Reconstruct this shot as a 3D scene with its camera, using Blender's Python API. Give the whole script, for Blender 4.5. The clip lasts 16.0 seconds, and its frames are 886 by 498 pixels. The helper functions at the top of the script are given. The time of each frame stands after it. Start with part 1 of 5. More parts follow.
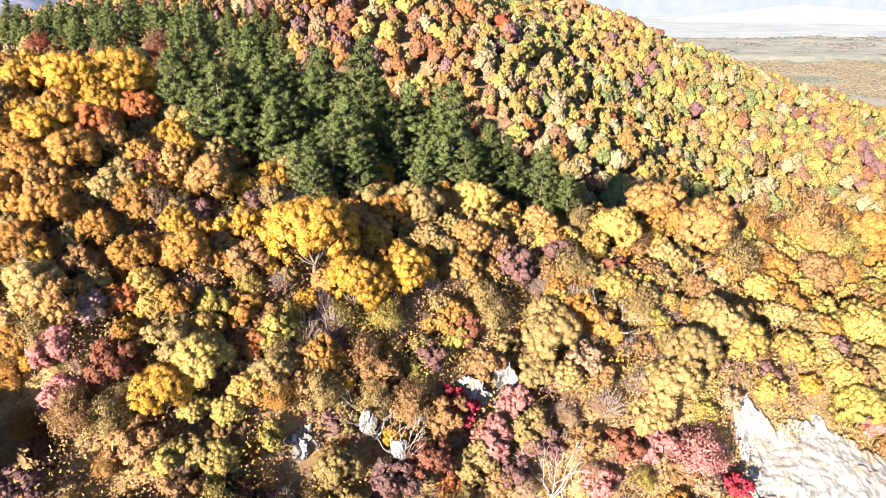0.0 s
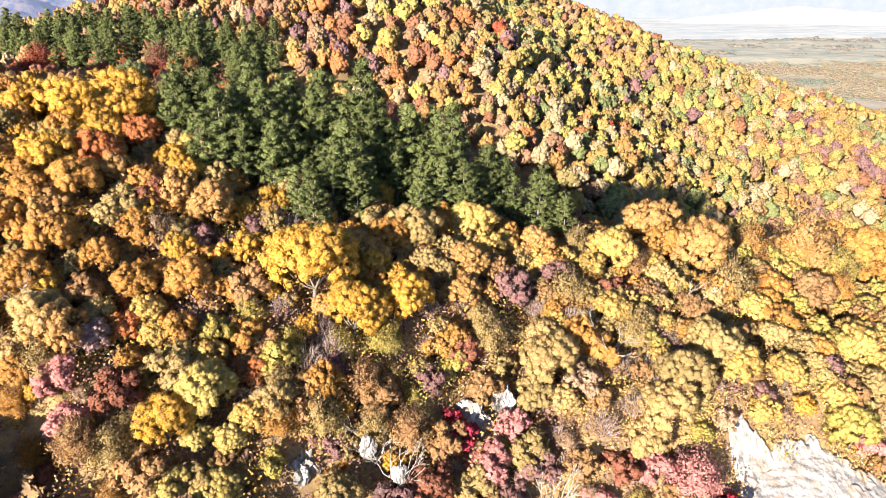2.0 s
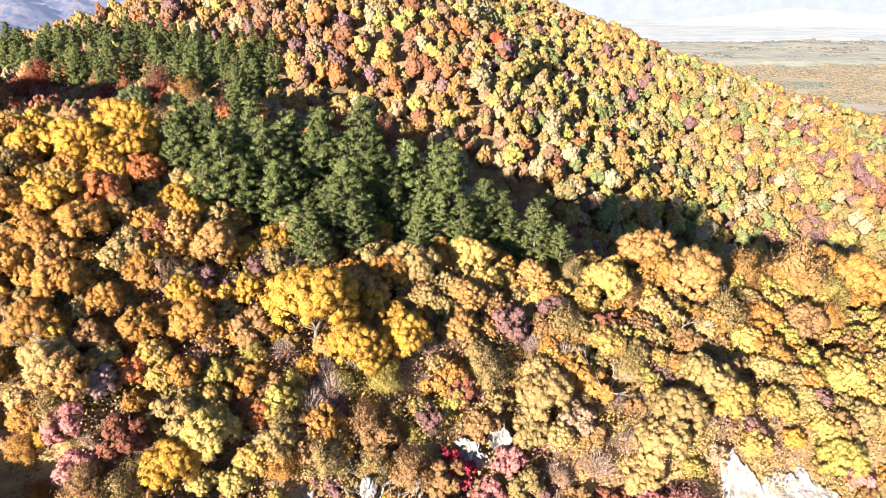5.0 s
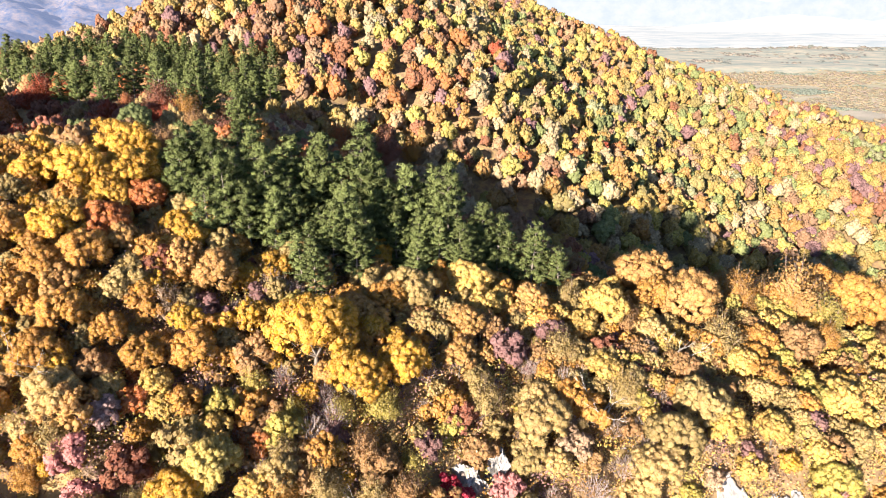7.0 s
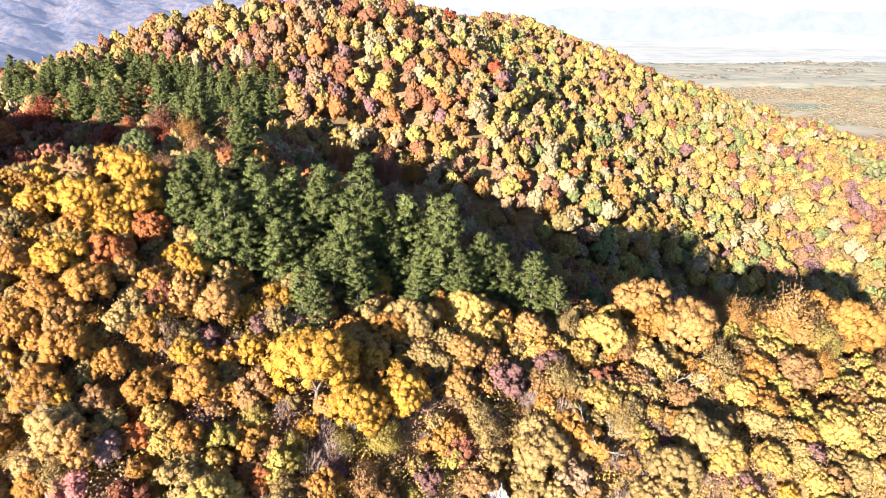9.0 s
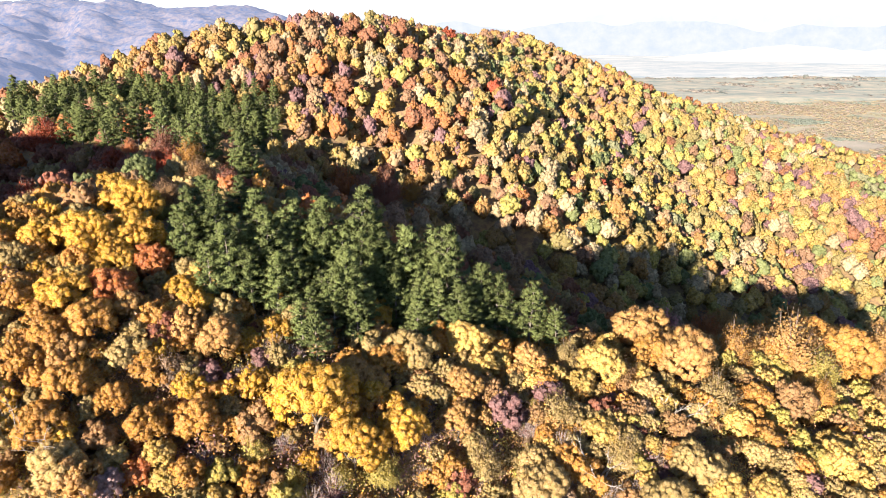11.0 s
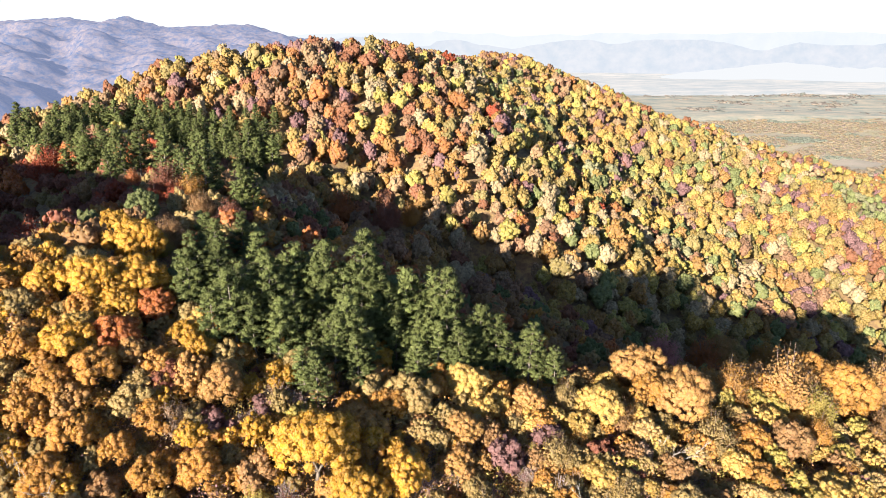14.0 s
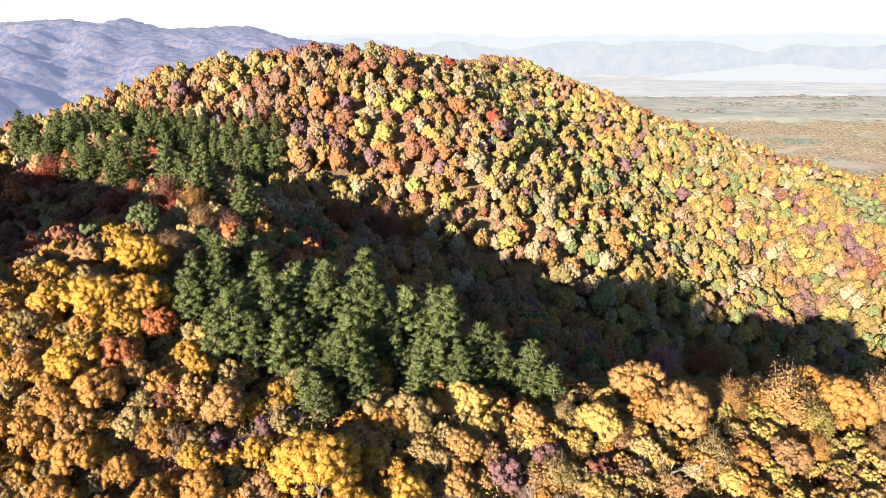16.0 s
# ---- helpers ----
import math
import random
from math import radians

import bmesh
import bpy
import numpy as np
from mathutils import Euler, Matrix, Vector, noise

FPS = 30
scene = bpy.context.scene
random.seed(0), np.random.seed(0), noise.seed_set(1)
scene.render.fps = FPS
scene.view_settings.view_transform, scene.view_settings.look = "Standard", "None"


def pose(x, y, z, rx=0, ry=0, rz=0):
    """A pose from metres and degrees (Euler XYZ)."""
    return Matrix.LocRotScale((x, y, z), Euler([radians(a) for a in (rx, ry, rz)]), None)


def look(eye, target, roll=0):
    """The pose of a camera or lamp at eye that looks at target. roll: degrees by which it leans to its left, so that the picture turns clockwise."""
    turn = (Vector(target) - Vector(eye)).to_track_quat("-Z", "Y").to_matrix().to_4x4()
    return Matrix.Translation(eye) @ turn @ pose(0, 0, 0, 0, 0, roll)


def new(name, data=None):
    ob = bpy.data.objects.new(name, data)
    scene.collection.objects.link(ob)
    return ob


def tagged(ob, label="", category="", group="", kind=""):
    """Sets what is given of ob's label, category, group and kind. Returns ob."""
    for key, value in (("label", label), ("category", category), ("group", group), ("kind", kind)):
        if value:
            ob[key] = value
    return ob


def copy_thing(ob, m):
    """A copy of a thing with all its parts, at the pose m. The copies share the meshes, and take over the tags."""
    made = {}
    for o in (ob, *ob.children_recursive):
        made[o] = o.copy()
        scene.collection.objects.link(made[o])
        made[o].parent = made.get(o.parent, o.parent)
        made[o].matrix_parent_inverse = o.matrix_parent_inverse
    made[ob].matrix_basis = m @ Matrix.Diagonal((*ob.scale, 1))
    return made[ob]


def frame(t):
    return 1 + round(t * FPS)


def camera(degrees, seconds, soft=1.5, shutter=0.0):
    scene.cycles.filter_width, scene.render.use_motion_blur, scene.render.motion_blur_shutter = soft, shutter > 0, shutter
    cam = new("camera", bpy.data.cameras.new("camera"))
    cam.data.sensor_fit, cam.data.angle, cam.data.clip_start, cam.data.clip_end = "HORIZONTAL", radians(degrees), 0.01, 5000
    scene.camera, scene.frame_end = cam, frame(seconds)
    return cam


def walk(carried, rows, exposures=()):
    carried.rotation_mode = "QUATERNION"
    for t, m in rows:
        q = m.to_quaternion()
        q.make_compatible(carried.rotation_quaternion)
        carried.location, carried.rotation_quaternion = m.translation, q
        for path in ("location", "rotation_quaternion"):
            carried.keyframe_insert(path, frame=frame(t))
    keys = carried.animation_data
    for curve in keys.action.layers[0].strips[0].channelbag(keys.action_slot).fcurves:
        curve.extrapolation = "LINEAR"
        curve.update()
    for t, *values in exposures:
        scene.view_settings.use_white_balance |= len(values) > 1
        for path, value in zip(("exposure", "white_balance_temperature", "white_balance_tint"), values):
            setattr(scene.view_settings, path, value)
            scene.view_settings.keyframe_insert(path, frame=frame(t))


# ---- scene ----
cam = camera(65.7, 16.0, soft=0.6)
METRES, EYE, TILT, LEAN, TURN = 25.0, 50.0, -21.3, 0.0, 0.0
ROWS = [
    (0.0, 0.0, 0.0, 0.0, 0.0, 0.0, 0.0),
    (0.5, 0.0001, -0.0097, 0.025, -0.04, 0.01, 0.01),
    (1.0, -0.0002, -0.0205, 0.0536, -0.07, 0.03, 0.04),
    (1.5, -0.0016, -0.0316, 0.0839, -0.12, 0.06, 0.06),
    (2.0, -0.0028, -0.0432, 0.1158, -0.15, 0.07, 0.08),
    (2.5, -0.0034, -0.0565, 0.1491, -0.18, 0.09, 0.08),
    (3.0, -0.0036, -0.0706, 0.1823, -0.21, 0.1, 0.09),
    (3.5, -0.0029, -0.0852, 0.2161, -0.23, 0.11, 0.1),
    (4.0, -0.0025, -0.0995, 0.2507, -0.26, 0.12, 0.13),
    (6.5, -0.0012, -0.158, 0.4061, -0.38, 0.33, 0.16),
    (7.0, -0.0017, -0.1676, 0.4324, -0.4, 0.54, 0.16),
    (7.5, -0.0021, -0.1775, 0.4593, -0.41, 0.81, 0.15),
    (8.0, -0.0022, -0.1872, 0.4862, -0.42, 1.09, 0.14),
    (8.5, -0.0022, -0.1967, 0.5133, -0.44, 1.37, 0.13),
    (9.0, -0.0022, -0.2072, 0.5399, -0.44, 1.64, 0.12),
    (11.5, -0.0019, -0.2595, 0.6774, -0.48, 3.0, 0.15),
    (12.0, -0.0022, -0.2708, 0.7051, -0.49, 3.3, 0.16),
    (12.5, -0.0029, -0.2821, 0.7337, -0.49, 3.64, 0.16),
    (13.0, -0.0033, -0.2934, 0.7613, -0.5, 3.98, 0.16),
    (13.5, -0.0029, -0.305, 0.789, -0.51, 4.03, 0.16),
    (14.0, -0.0037, -0.3156, 0.817, -0.51, 4.04, 0.17),
    (14.5, -0.0042, -0.3258, 0.8446, -0.51, 4.04, 0.16),
    (15.0, -0.0042, -0.3374, 0.8727, -0.51, 4.06, 0.16),
    (15.5, -0.0045, -0.3498, 0.9027, -0.52, 4.08, 0.17),
    (16.0, -0.0048, -0.3616, 0.932, -0.52, 4.09, 0.18),
]
walk(cam, [(t, pose(0, 0, EYE, TILT, LEAN, TURN) @ pose(METRES * x, METRES * y, METRES * z, 90 + pitch, roll, yaw)) for t, x, y, z, yaw, pitch, roll in ROWS],
     [(0.0, 2.46), (4.0, 2.48), (9.0, 2.54), (12.5, 2.38), (16.0, 2.28)])

# ---- light ----
SUN_AZ, SUN_EL = 31.0, 17.5
sun_way = Vector((-math.sin(radians(SUN_AZ)) * math.cos(radians(SUN_EL)), -math.cos(radians(SUN_AZ)) * math.cos(radians(SUN_EL)), math.sin(radians(SUN_EL))))
sun = new("sun", bpy.data.lights.new("sun", "SUN"))
sun.data.energy, sun.data.angle, sun.data.color = 4.3, radians(0.53), (1.0, 0.875, 0.765)
sun.matrix_world = look(sun_way * 400, (0, 0, 0))
world = bpy.data.worlds.new("sky")
scene.world = world
world.use_nodes = True
wn = world.node_tree
sky = wn.nodes.new("ShaderNodeTexSky")
sky.sky_type, sky.sun_disc = "NISHITA", False
sky.sun_elevation, sky.sun_rotation = radians(SUN_EL), radians(180 + SUN_AZ)
sky.air_density, sky.dust_density, sky.ozone_density = 0.32, 0.1, 1.0
wn.links.new(sky.outputs[0], wn.nodes["Background"].inputs[0])
wn.nodes["Background"].inputs[1].default_value = 0.082


# ---- materials ----
def material(name):
    m = bpy.data.materials.new(name)
    m.use_nodes = True
    nt = m.node_tree
    return m, nt, nt.nodes["Principled BSDF"]


def node(nt, kind, **values):
    n = nt.nodes.new(kind)
    for k, v in values.items():
        n.inputs[k].default_value = v
    return n


def ramp(nt, source, stops):
    r = nt.nodes.new("ShaderNodeValToRGB")
    nt.links.new(source, r.inputs[0])
    e = r.color_ramp.elements
    while len(e) < len(stops):
        e.new(0.5)
    for el, (p, c) in zip(e, stops):
        el.position, el.color = p, (*c, 1)
    return r.outputs[0]


def mix(nt, fac, a, b, blend="MIX"):
    m = nt.nodes.new("ShaderNodeMix")
    m.data_type, m.blend_type = "RGBA", blend
    for s, v in ((m.inputs[0], fac), (m.inputs[6], a), (m.inputs[7], b)):
        if isinstance(v, (int, float)):
            s.default_value = v
        elif isinstance(v, tuple):
            s.default_value = (*v, 1)
        else:
            nt.links.new(v, s)
    return m.outputs[2]


def noise_tex(nt, scale, detail=4.0, vector=None, rough=0.55):
    n = node(nt, "ShaderNodeTexNoise", Scale=scale, Detail=detail, Roughness=rough)
    if vector:
        nt.links.new(vector, n.inputs["Vector"])
    return n.outputs[0]


def foliage(name, attribute="", through_light=0.45, vary=0.22, grain=5.0, loose=0.55, rounded=0.75):
    """Leaf sprays: the tree's own colour varied leaf by leaf and in patches; some light passes through.
    The leaves of a clump lie like scales on its round outside, so the clump shades as one form."""
    m, nt, bsdf = material(name)
    if attribute:
        own = nt.nodes.new("ShaderNodeAttribute")
        own.attribute_name = attribute
        own = own.outputs["Color"]
    else:
        own = nt.nodes.new("ShaderNodeObjectInfo").outputs["Color"]
    geo = nt.nodes.new("ShaderNodeNewGeometry")
    coord, island = geo.outputs["Position"], geo.outputs["Random Per Island"]
    leaf = node(nt, "ShaderNodeTexVoronoi", Scale=grain)
    nt.links.new(coord, leaf.inputs["Vector"])
    each = nt.nodes.new("ShaderNodeSeparateColor")
    nt.links.new(leaf.outputs["Color"], each.inputs[0])
    both = nt.nodes.new("ShaderNodeMath")
    both.operation = "MULTIPLY_ADD"
    both.inputs[1].default_value = 0.72
    half = nt.nodes.new("ShaderNodeMath")
    half.operation = "MULTIPLY"
    half.inputs[1].default_value = 0.28
    nt.links.new(island, half.inputs[0])
    nt.links.new(each.outputs[0], both.inputs[0])
    nt.links.new(half.outputs[0], both.inputs[2])
    hsv = nt.nodes.new("ShaderNodeHueSaturation")
    nt.links.new(own, hsv.inputs["Color"])
    for key, lo, hi, src in (("Hue", 0.485, 0.515, noise_tex(nt, 0.7, 2, coord)), ("Value", 1 - vary, 1 + vary, both.outputs[0]), ("Saturation", 0.92, 1.12, each.outputs[1])):
        mr = nt.nodes.new("ShaderNodeMapRange")
        mr.inputs[3].default_value, mr.inputs[4].default_value = lo, hi
        nt.links.new(src, mr.inputs[0])
        nt.links.new(mr.outputs[0], hsv.inputs[key])
    nt.links.new(hsv.outputs[0], bsdf.inputs["Base Color"])
    bsdf.inputs["Roughness"].default_value = 0.7
    bsdf.inputs["Specular IOR Level"].default_value = 0.12
    off, turned, unit = (nt.nodes.new("ShaderNodeVectorMath") for _ in range(3))
    off.operation, turned.operation, unit.operation = "SUBTRACT", "MULTIPLY_ADD", "NORMALIZE"
    off.inputs[1].default_value = (0.5, 0.5, 0.5)
    turned.inputs[1].default_value = (loose, loose, loose)
    nt.links.new(leaf.outputs["Color"], off.inputs[0])
    nt.links.new(off.outputs[0], turned.inputs[0])
    if rounded:
        clump = nt.nodes.new("ShaderNodeAttribute")
        clump.attribute_name = "out"
        to_world = nt.nodes.new("ShaderNodeVectorTransform")
        to_world.vector_type, to_world.convert_from, to_world.convert_to = "NORMAL", "OBJECT", "WORLD"
        nt.links.new(clump.outputs["Vector"], to_world.inputs[0])
        lie = nt.nodes.new("ShaderNodeMix")
        lie.data_type = "VECTOR"
        lie.inputs[0].default_value = rounded
        nt.links.new(geo.outputs["Normal"], lie.inputs[4])
        nt.links.new(to_world.outputs[0], lie.inputs[5])
        nt.links.new(lie.outputs[1], turned.inputs[2])
    else:
        nt.links.new(geo.outputs["Normal"], turned.inputs[2])
    nt.links.new(turned.outputs[0], unit.inputs[0])
    nt.links.new(unit.outputs[0], bsdf.inputs["Normal"])
    tr = nt.nodes.new("ShaderNodeBsdfTranslucent")
    nt.links.new(hsv.outputs[0], tr.inputs[0])
    ms = nt.nodes.new("ShaderNodeMixShader")
    ms.inputs[0].default_value = through_light
    nt.links.new(bsdf.outputs[0], ms.inputs[1])
    nt.links.new(tr.outputs[0], ms.inputs[2])
    nt.links.new(ms.outputs[0], nt.nodes["Material Output"].inputs[0])
    return m


def bark(name, dark, light, scale=3.0):
    m, nt, bsdf = material(name)
    coord = nt.nodes.new("ShaderNodeTexCoord").outputs["Object"]
    mp = node(nt, "ShaderNodeMapping", Scale=(1.0, 1.0, 0.25))
    nt.links.new(coord, mp.inputs[0])
    n = noise_tex(nt, scale, 6, mp.outputs[0], 0.65)
    nt.links.new(ramp(nt, n, [(0.3, dark), (0.7, light)]), bsdf.inputs["Base Color"])
    bsdf.inputs["Roughness"].default_value = 0.9
    b = node(nt, "ShaderNodeBump", Strength=0.6, Distance=0.05)
    nt.links.new(n, b.inputs["Height"])
    nt.links.new(b.outputs[0], bsdf.inputs["Normal"])
    return m


LEAF = foliage("autumn_leaves")
NEEDLE = foliage("pine_needles", through_light=0.16, vary=0.35, grain=6.0, loose=0.7)
LEAF_FAR = foliage("autumn_leaves_far", "tint", 0.42, 0.34, 1.7, 0.9)
LEAF_SLOPE = foliage("slope_leaves", "tint")
LEAF_PLAIN = foliage("plain_leaves", "tint", 0.3, 0.2, 1.2, 0.5, 0.9)
LEAF_LOW = foliage("undergrowth_leaves", "tint", 0.3, 0.3, rounded=0)
BARK = bark("grey_brown_bark", (0.05, 0.04, 0.03), (0.17, 0.14, 0.11))
BARK_PINE = bark("pine_bark", (0.07, 0.055, 0.045), (0.22, 0.19, 0.16))
BARK_PALE = bark("bleached_bark", (0.22, 0.19, 0.16), (0.50, 0.46, 0.40))
TWIG = bark("brown_twigs", (0.13, 0.09, 0.07), (0.30, 0.22, 0.175), 6.0)
TWIG_GREY = bark("grey_twigs", (0.22, 0.17, 0.15), (0.42, 0.34, 0.30), 6.0)


def ground_material():
    """Leaf litter and dry grass on the slopes, farmland in patches on the plain."""
    m, nt, bsdf = material("ground")
    coord = nt.nodes.new("ShaderNodeNewGeometry").outputs["Position"]
    sep = nt.nodes.new("ShaderNodeSeparateXYZ")
    nt.links.new(coord, sep.inputs[0])
    litter = ramp(nt, noise_tex(nt, 0.35, 8, coord, 0.65), [(0.25, (0.07, 0.05, 0.03)), (0.45, (0.17, 0.11, 0.055)), (0.6, (0.26, 0.18, 0.07)), (0.78, (0.20, 0.19, 0.06))])
    mp = node(nt, "ShaderNodeMapping", Scale=(0.0022, 0.0045, 0.0), Rotation=(0, 0, 0.25))
    nt.links.new(coord, mp.inputs[0])
    vor = node(nt, "ShaderNodeTexVoronoi", Scale=1.0)
    nt.links.new(mp.outputs[0], vor.inputs["Vector"])
    fields = ramp(nt, vor.outputs["Color"], [(0.15, (0.29, 0.265, 0.17)), (0.35, (0.33, 0.285, 0.21)), (0.55, (0.27, 0.26, 0.165)), (0.75, (0.31, 0.27, 0.225)), (0.95, (0.20, 0.22, 0.17))])
    fields = mix(nt, 0.55, fields, ramp(nt, noise_tex(nt, 0.03, 10, coord, 0.75), [(0.36, (0.15, 0.16, 0.105)), (0.5, (0.25, 0.22, 0.135)), (0.64, (0.30, 0.255, 0.185))]))
    low = nt.nodes.new("ShaderNodeMapRange")
    low.inputs[1].default_value, low.inputs[2].default_value = -105, -135
    nt.links.new(sep.outputs[2], low.inputs[0])
    nt.links.new(mix(nt, low.outputs[0], litter, fields), bsdf.inputs["Base Color"])
    bsdf.inputs["Roughness"].default_value = 0.95
    b = node(nt, "ShaderNodeBump", Strength=0.5, Distance=0.3)
    nt.links.new(noise_tex(nt, 1.6, 6, coord, 0.7), b.inputs["Height"])
    nt.links.new(b.outputs[0], bsdf.inputs["Normal"])
    return m


def rock_material(name="limestone", pale=1.0, relief=0.2):
    """Weathered limestone: pale faces, grey vertical streaks, lichen, ochre stains."""
    m, nt, bsdf = material(name)
    coord = nt.nodes.new("ShaderNodeNewGeometry").outputs["Position"]
    mp = node(nt, "ShaderNodeMapping", Scale=(1.0, 1.0, 0.3))
    nt.links.new(coord, mp.inputs[0])
    n1 = noise_tex(nt, 0.9, 10, mp.outputs[0], 0.7)
    base = ramp(nt, n1, [(0.3, (0.06 * pale ** 2, 0.058 * pale ** 2, 0.056 * pale ** 2)), (0.42, (0.17 * pale, 0.163 * pale, 0.152 * pale)), (0.55, (0.33 * pale, 0.318 * pale, 0.30 * pale)), (0.72, (0.38, 0.368, 0.35))])
    stain = ramp(nt, noise_tex(nt, 0.3, 6, coord, 0.6), [(0.52, (0, 0, 0)), (0.64, (1, 1, 1))])
    base = mix(nt, stain, base, mix(nt, 0.65, base, (0.36, 0.24, 0.14)))
    moss = ramp(nt, noise_tex(nt, 1.7, 6, coord, 0.7), [(0.58, (0, 0, 0)), (0.66, (0.8, 0.8, 0.8))])
    nt.links.new(mix(nt, moss, base, (0.16, 0.15, 0.09)), bsdf.inputs["Base Color"])
    bsdf.inputs["Roughness"].default_value = 0.92
    b = node(nt, "ShaderNodeBump", Strength=0.9, Distance=relief)
    nt.links.new(noise_tex(nt, 1.5, 10, mp.outputs[0], 0.72), b.inputs["Height"])
    nt.links.new(b.outputs[0], bsdf.inputs["Normal"])
    return m


GROUND, ROCK, ROCK_PALE = ground_material(), rock_material("limestone", 0.8, 0.25), rock_material("bleached_limestone", 0.98, 0.12)


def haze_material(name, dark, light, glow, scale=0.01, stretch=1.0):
    """Distant hills seen through the air: haze put into pale colours and faint glow."""
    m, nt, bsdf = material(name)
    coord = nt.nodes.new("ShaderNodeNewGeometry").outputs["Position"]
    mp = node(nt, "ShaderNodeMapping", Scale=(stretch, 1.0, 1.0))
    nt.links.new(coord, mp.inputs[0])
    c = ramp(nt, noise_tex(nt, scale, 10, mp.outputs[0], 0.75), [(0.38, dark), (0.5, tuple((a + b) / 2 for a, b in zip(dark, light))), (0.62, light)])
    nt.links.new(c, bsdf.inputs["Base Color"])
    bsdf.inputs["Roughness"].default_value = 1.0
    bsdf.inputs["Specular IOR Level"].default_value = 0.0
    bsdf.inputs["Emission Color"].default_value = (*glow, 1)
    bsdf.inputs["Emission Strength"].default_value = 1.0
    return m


# bluer or paler with distance; the glow stands for the lit air
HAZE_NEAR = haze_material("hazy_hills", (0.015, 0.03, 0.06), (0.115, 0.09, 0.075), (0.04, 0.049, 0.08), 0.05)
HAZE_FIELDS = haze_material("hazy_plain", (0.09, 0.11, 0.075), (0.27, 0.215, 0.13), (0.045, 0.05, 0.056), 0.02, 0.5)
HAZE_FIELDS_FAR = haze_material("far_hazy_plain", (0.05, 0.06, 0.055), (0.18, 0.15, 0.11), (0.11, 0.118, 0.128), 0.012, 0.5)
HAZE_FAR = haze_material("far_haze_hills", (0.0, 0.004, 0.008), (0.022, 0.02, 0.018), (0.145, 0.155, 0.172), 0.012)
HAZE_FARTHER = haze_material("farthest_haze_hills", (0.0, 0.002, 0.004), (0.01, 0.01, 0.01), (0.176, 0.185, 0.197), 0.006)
# black base: the low sky's and the fog's brightness is all emitted
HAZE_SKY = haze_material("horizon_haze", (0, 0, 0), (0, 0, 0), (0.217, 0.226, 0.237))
FOG_GLOW = haze_material("fog", (0, 0, 0), (0, 0, 0), (0.186, 0.191, 0.198))

# ---- the lie of the land ----
def waves(x, y, length, seed, n=7):
    """Smooth uneven relief of about +-1 with humps of that length."""
    r = np.random.RandomState(seed)
    out = np.zeros_like(x, dtype=float)
    for _ in range(n):
        a, k, p = r.uniform(0, 2 * math.pi), 2 * math.pi / (length * r.uniform(0.6, 1.7)), r.uniform(0, 6.3)
        out += np.sin(k * (x * math.cos(a) + y * math.sin(a)) + p)
    return out / math.sqrt(n / 2) * 0.6


def along(x, y, line):
    """For each place: the nearest point of a crest line (its height, arc length), the distance, and whether it lies south of it."""
    best = np.full(x.shape, 1e9)
    zc, sc, south = np.zeros(x.shape), np.zeros(x.shape), np.zeros(x.shape)
    s0 = 0.0
    for (ax, ay, az), (bx, by, bz) in zip(line, line[1:]):
        dx, dy = bx - ax, by - ay
        ln = math.hypot(dx, dy)
        t = np.clip(((x - ax) * dx + (y - ay) * dy) / ln ** 2, 0, 1)
        d = np.hypot(x - ax - t * dx, y - ay - t * dy)
        near = d < best
        best = np.where(near, d, best)
        zc, sc = np.where(near, az + t * (bz - az), zc), np.where(near, s0 + t * ln, sc)
        south = np.where(near, (dx * (y - ay) - dy * (x - ax)) < 0, south)
        s0 += ln
    return best, zc, sc, south > 0.5


# the first three crest points are unseen, raised to shade ravine and saddle
SPUR = [(-420, 20, 130), (-240, 60, 94), (-130, 92, 67), (-75, 98, 34), (-50, 100, 31), (-20, 102, 23), (10, 104, 14), (35, 110, 8.5), (58, 120, 3.5), (90, 138, -6), (150, 168, -31), (270, 205, -85)]
HILL = [(-75, 98, 33), (-66, 140, 28), (-78, 195, 26), (-150, 300, 22), (-196, 340, 25), (-172, 375, 35), (-138, 402, 48), (-121, 413, 53), (-92, 430, 58), (-70, 441, 58), (-47, 453, 58), (-27, 479, 56), (-5, 540, 49), (14, 620, 44), (70, 747, 44), (110, 1000, 22), (180, 1350, -60)]
FLANK = [(70, 750, 44), (95, 778, 36), (120, 802, 24), (150, 825, 13), (238, 850, -15), (360, 850, -53), (492, 850, -92), (650, 860, -138)]
PLAIN = -150.0


def smooth(a, b, v):
    t = np.clip((v - a) / (b - a), 0, 1)
    return t * t * (3 - 2 * t)


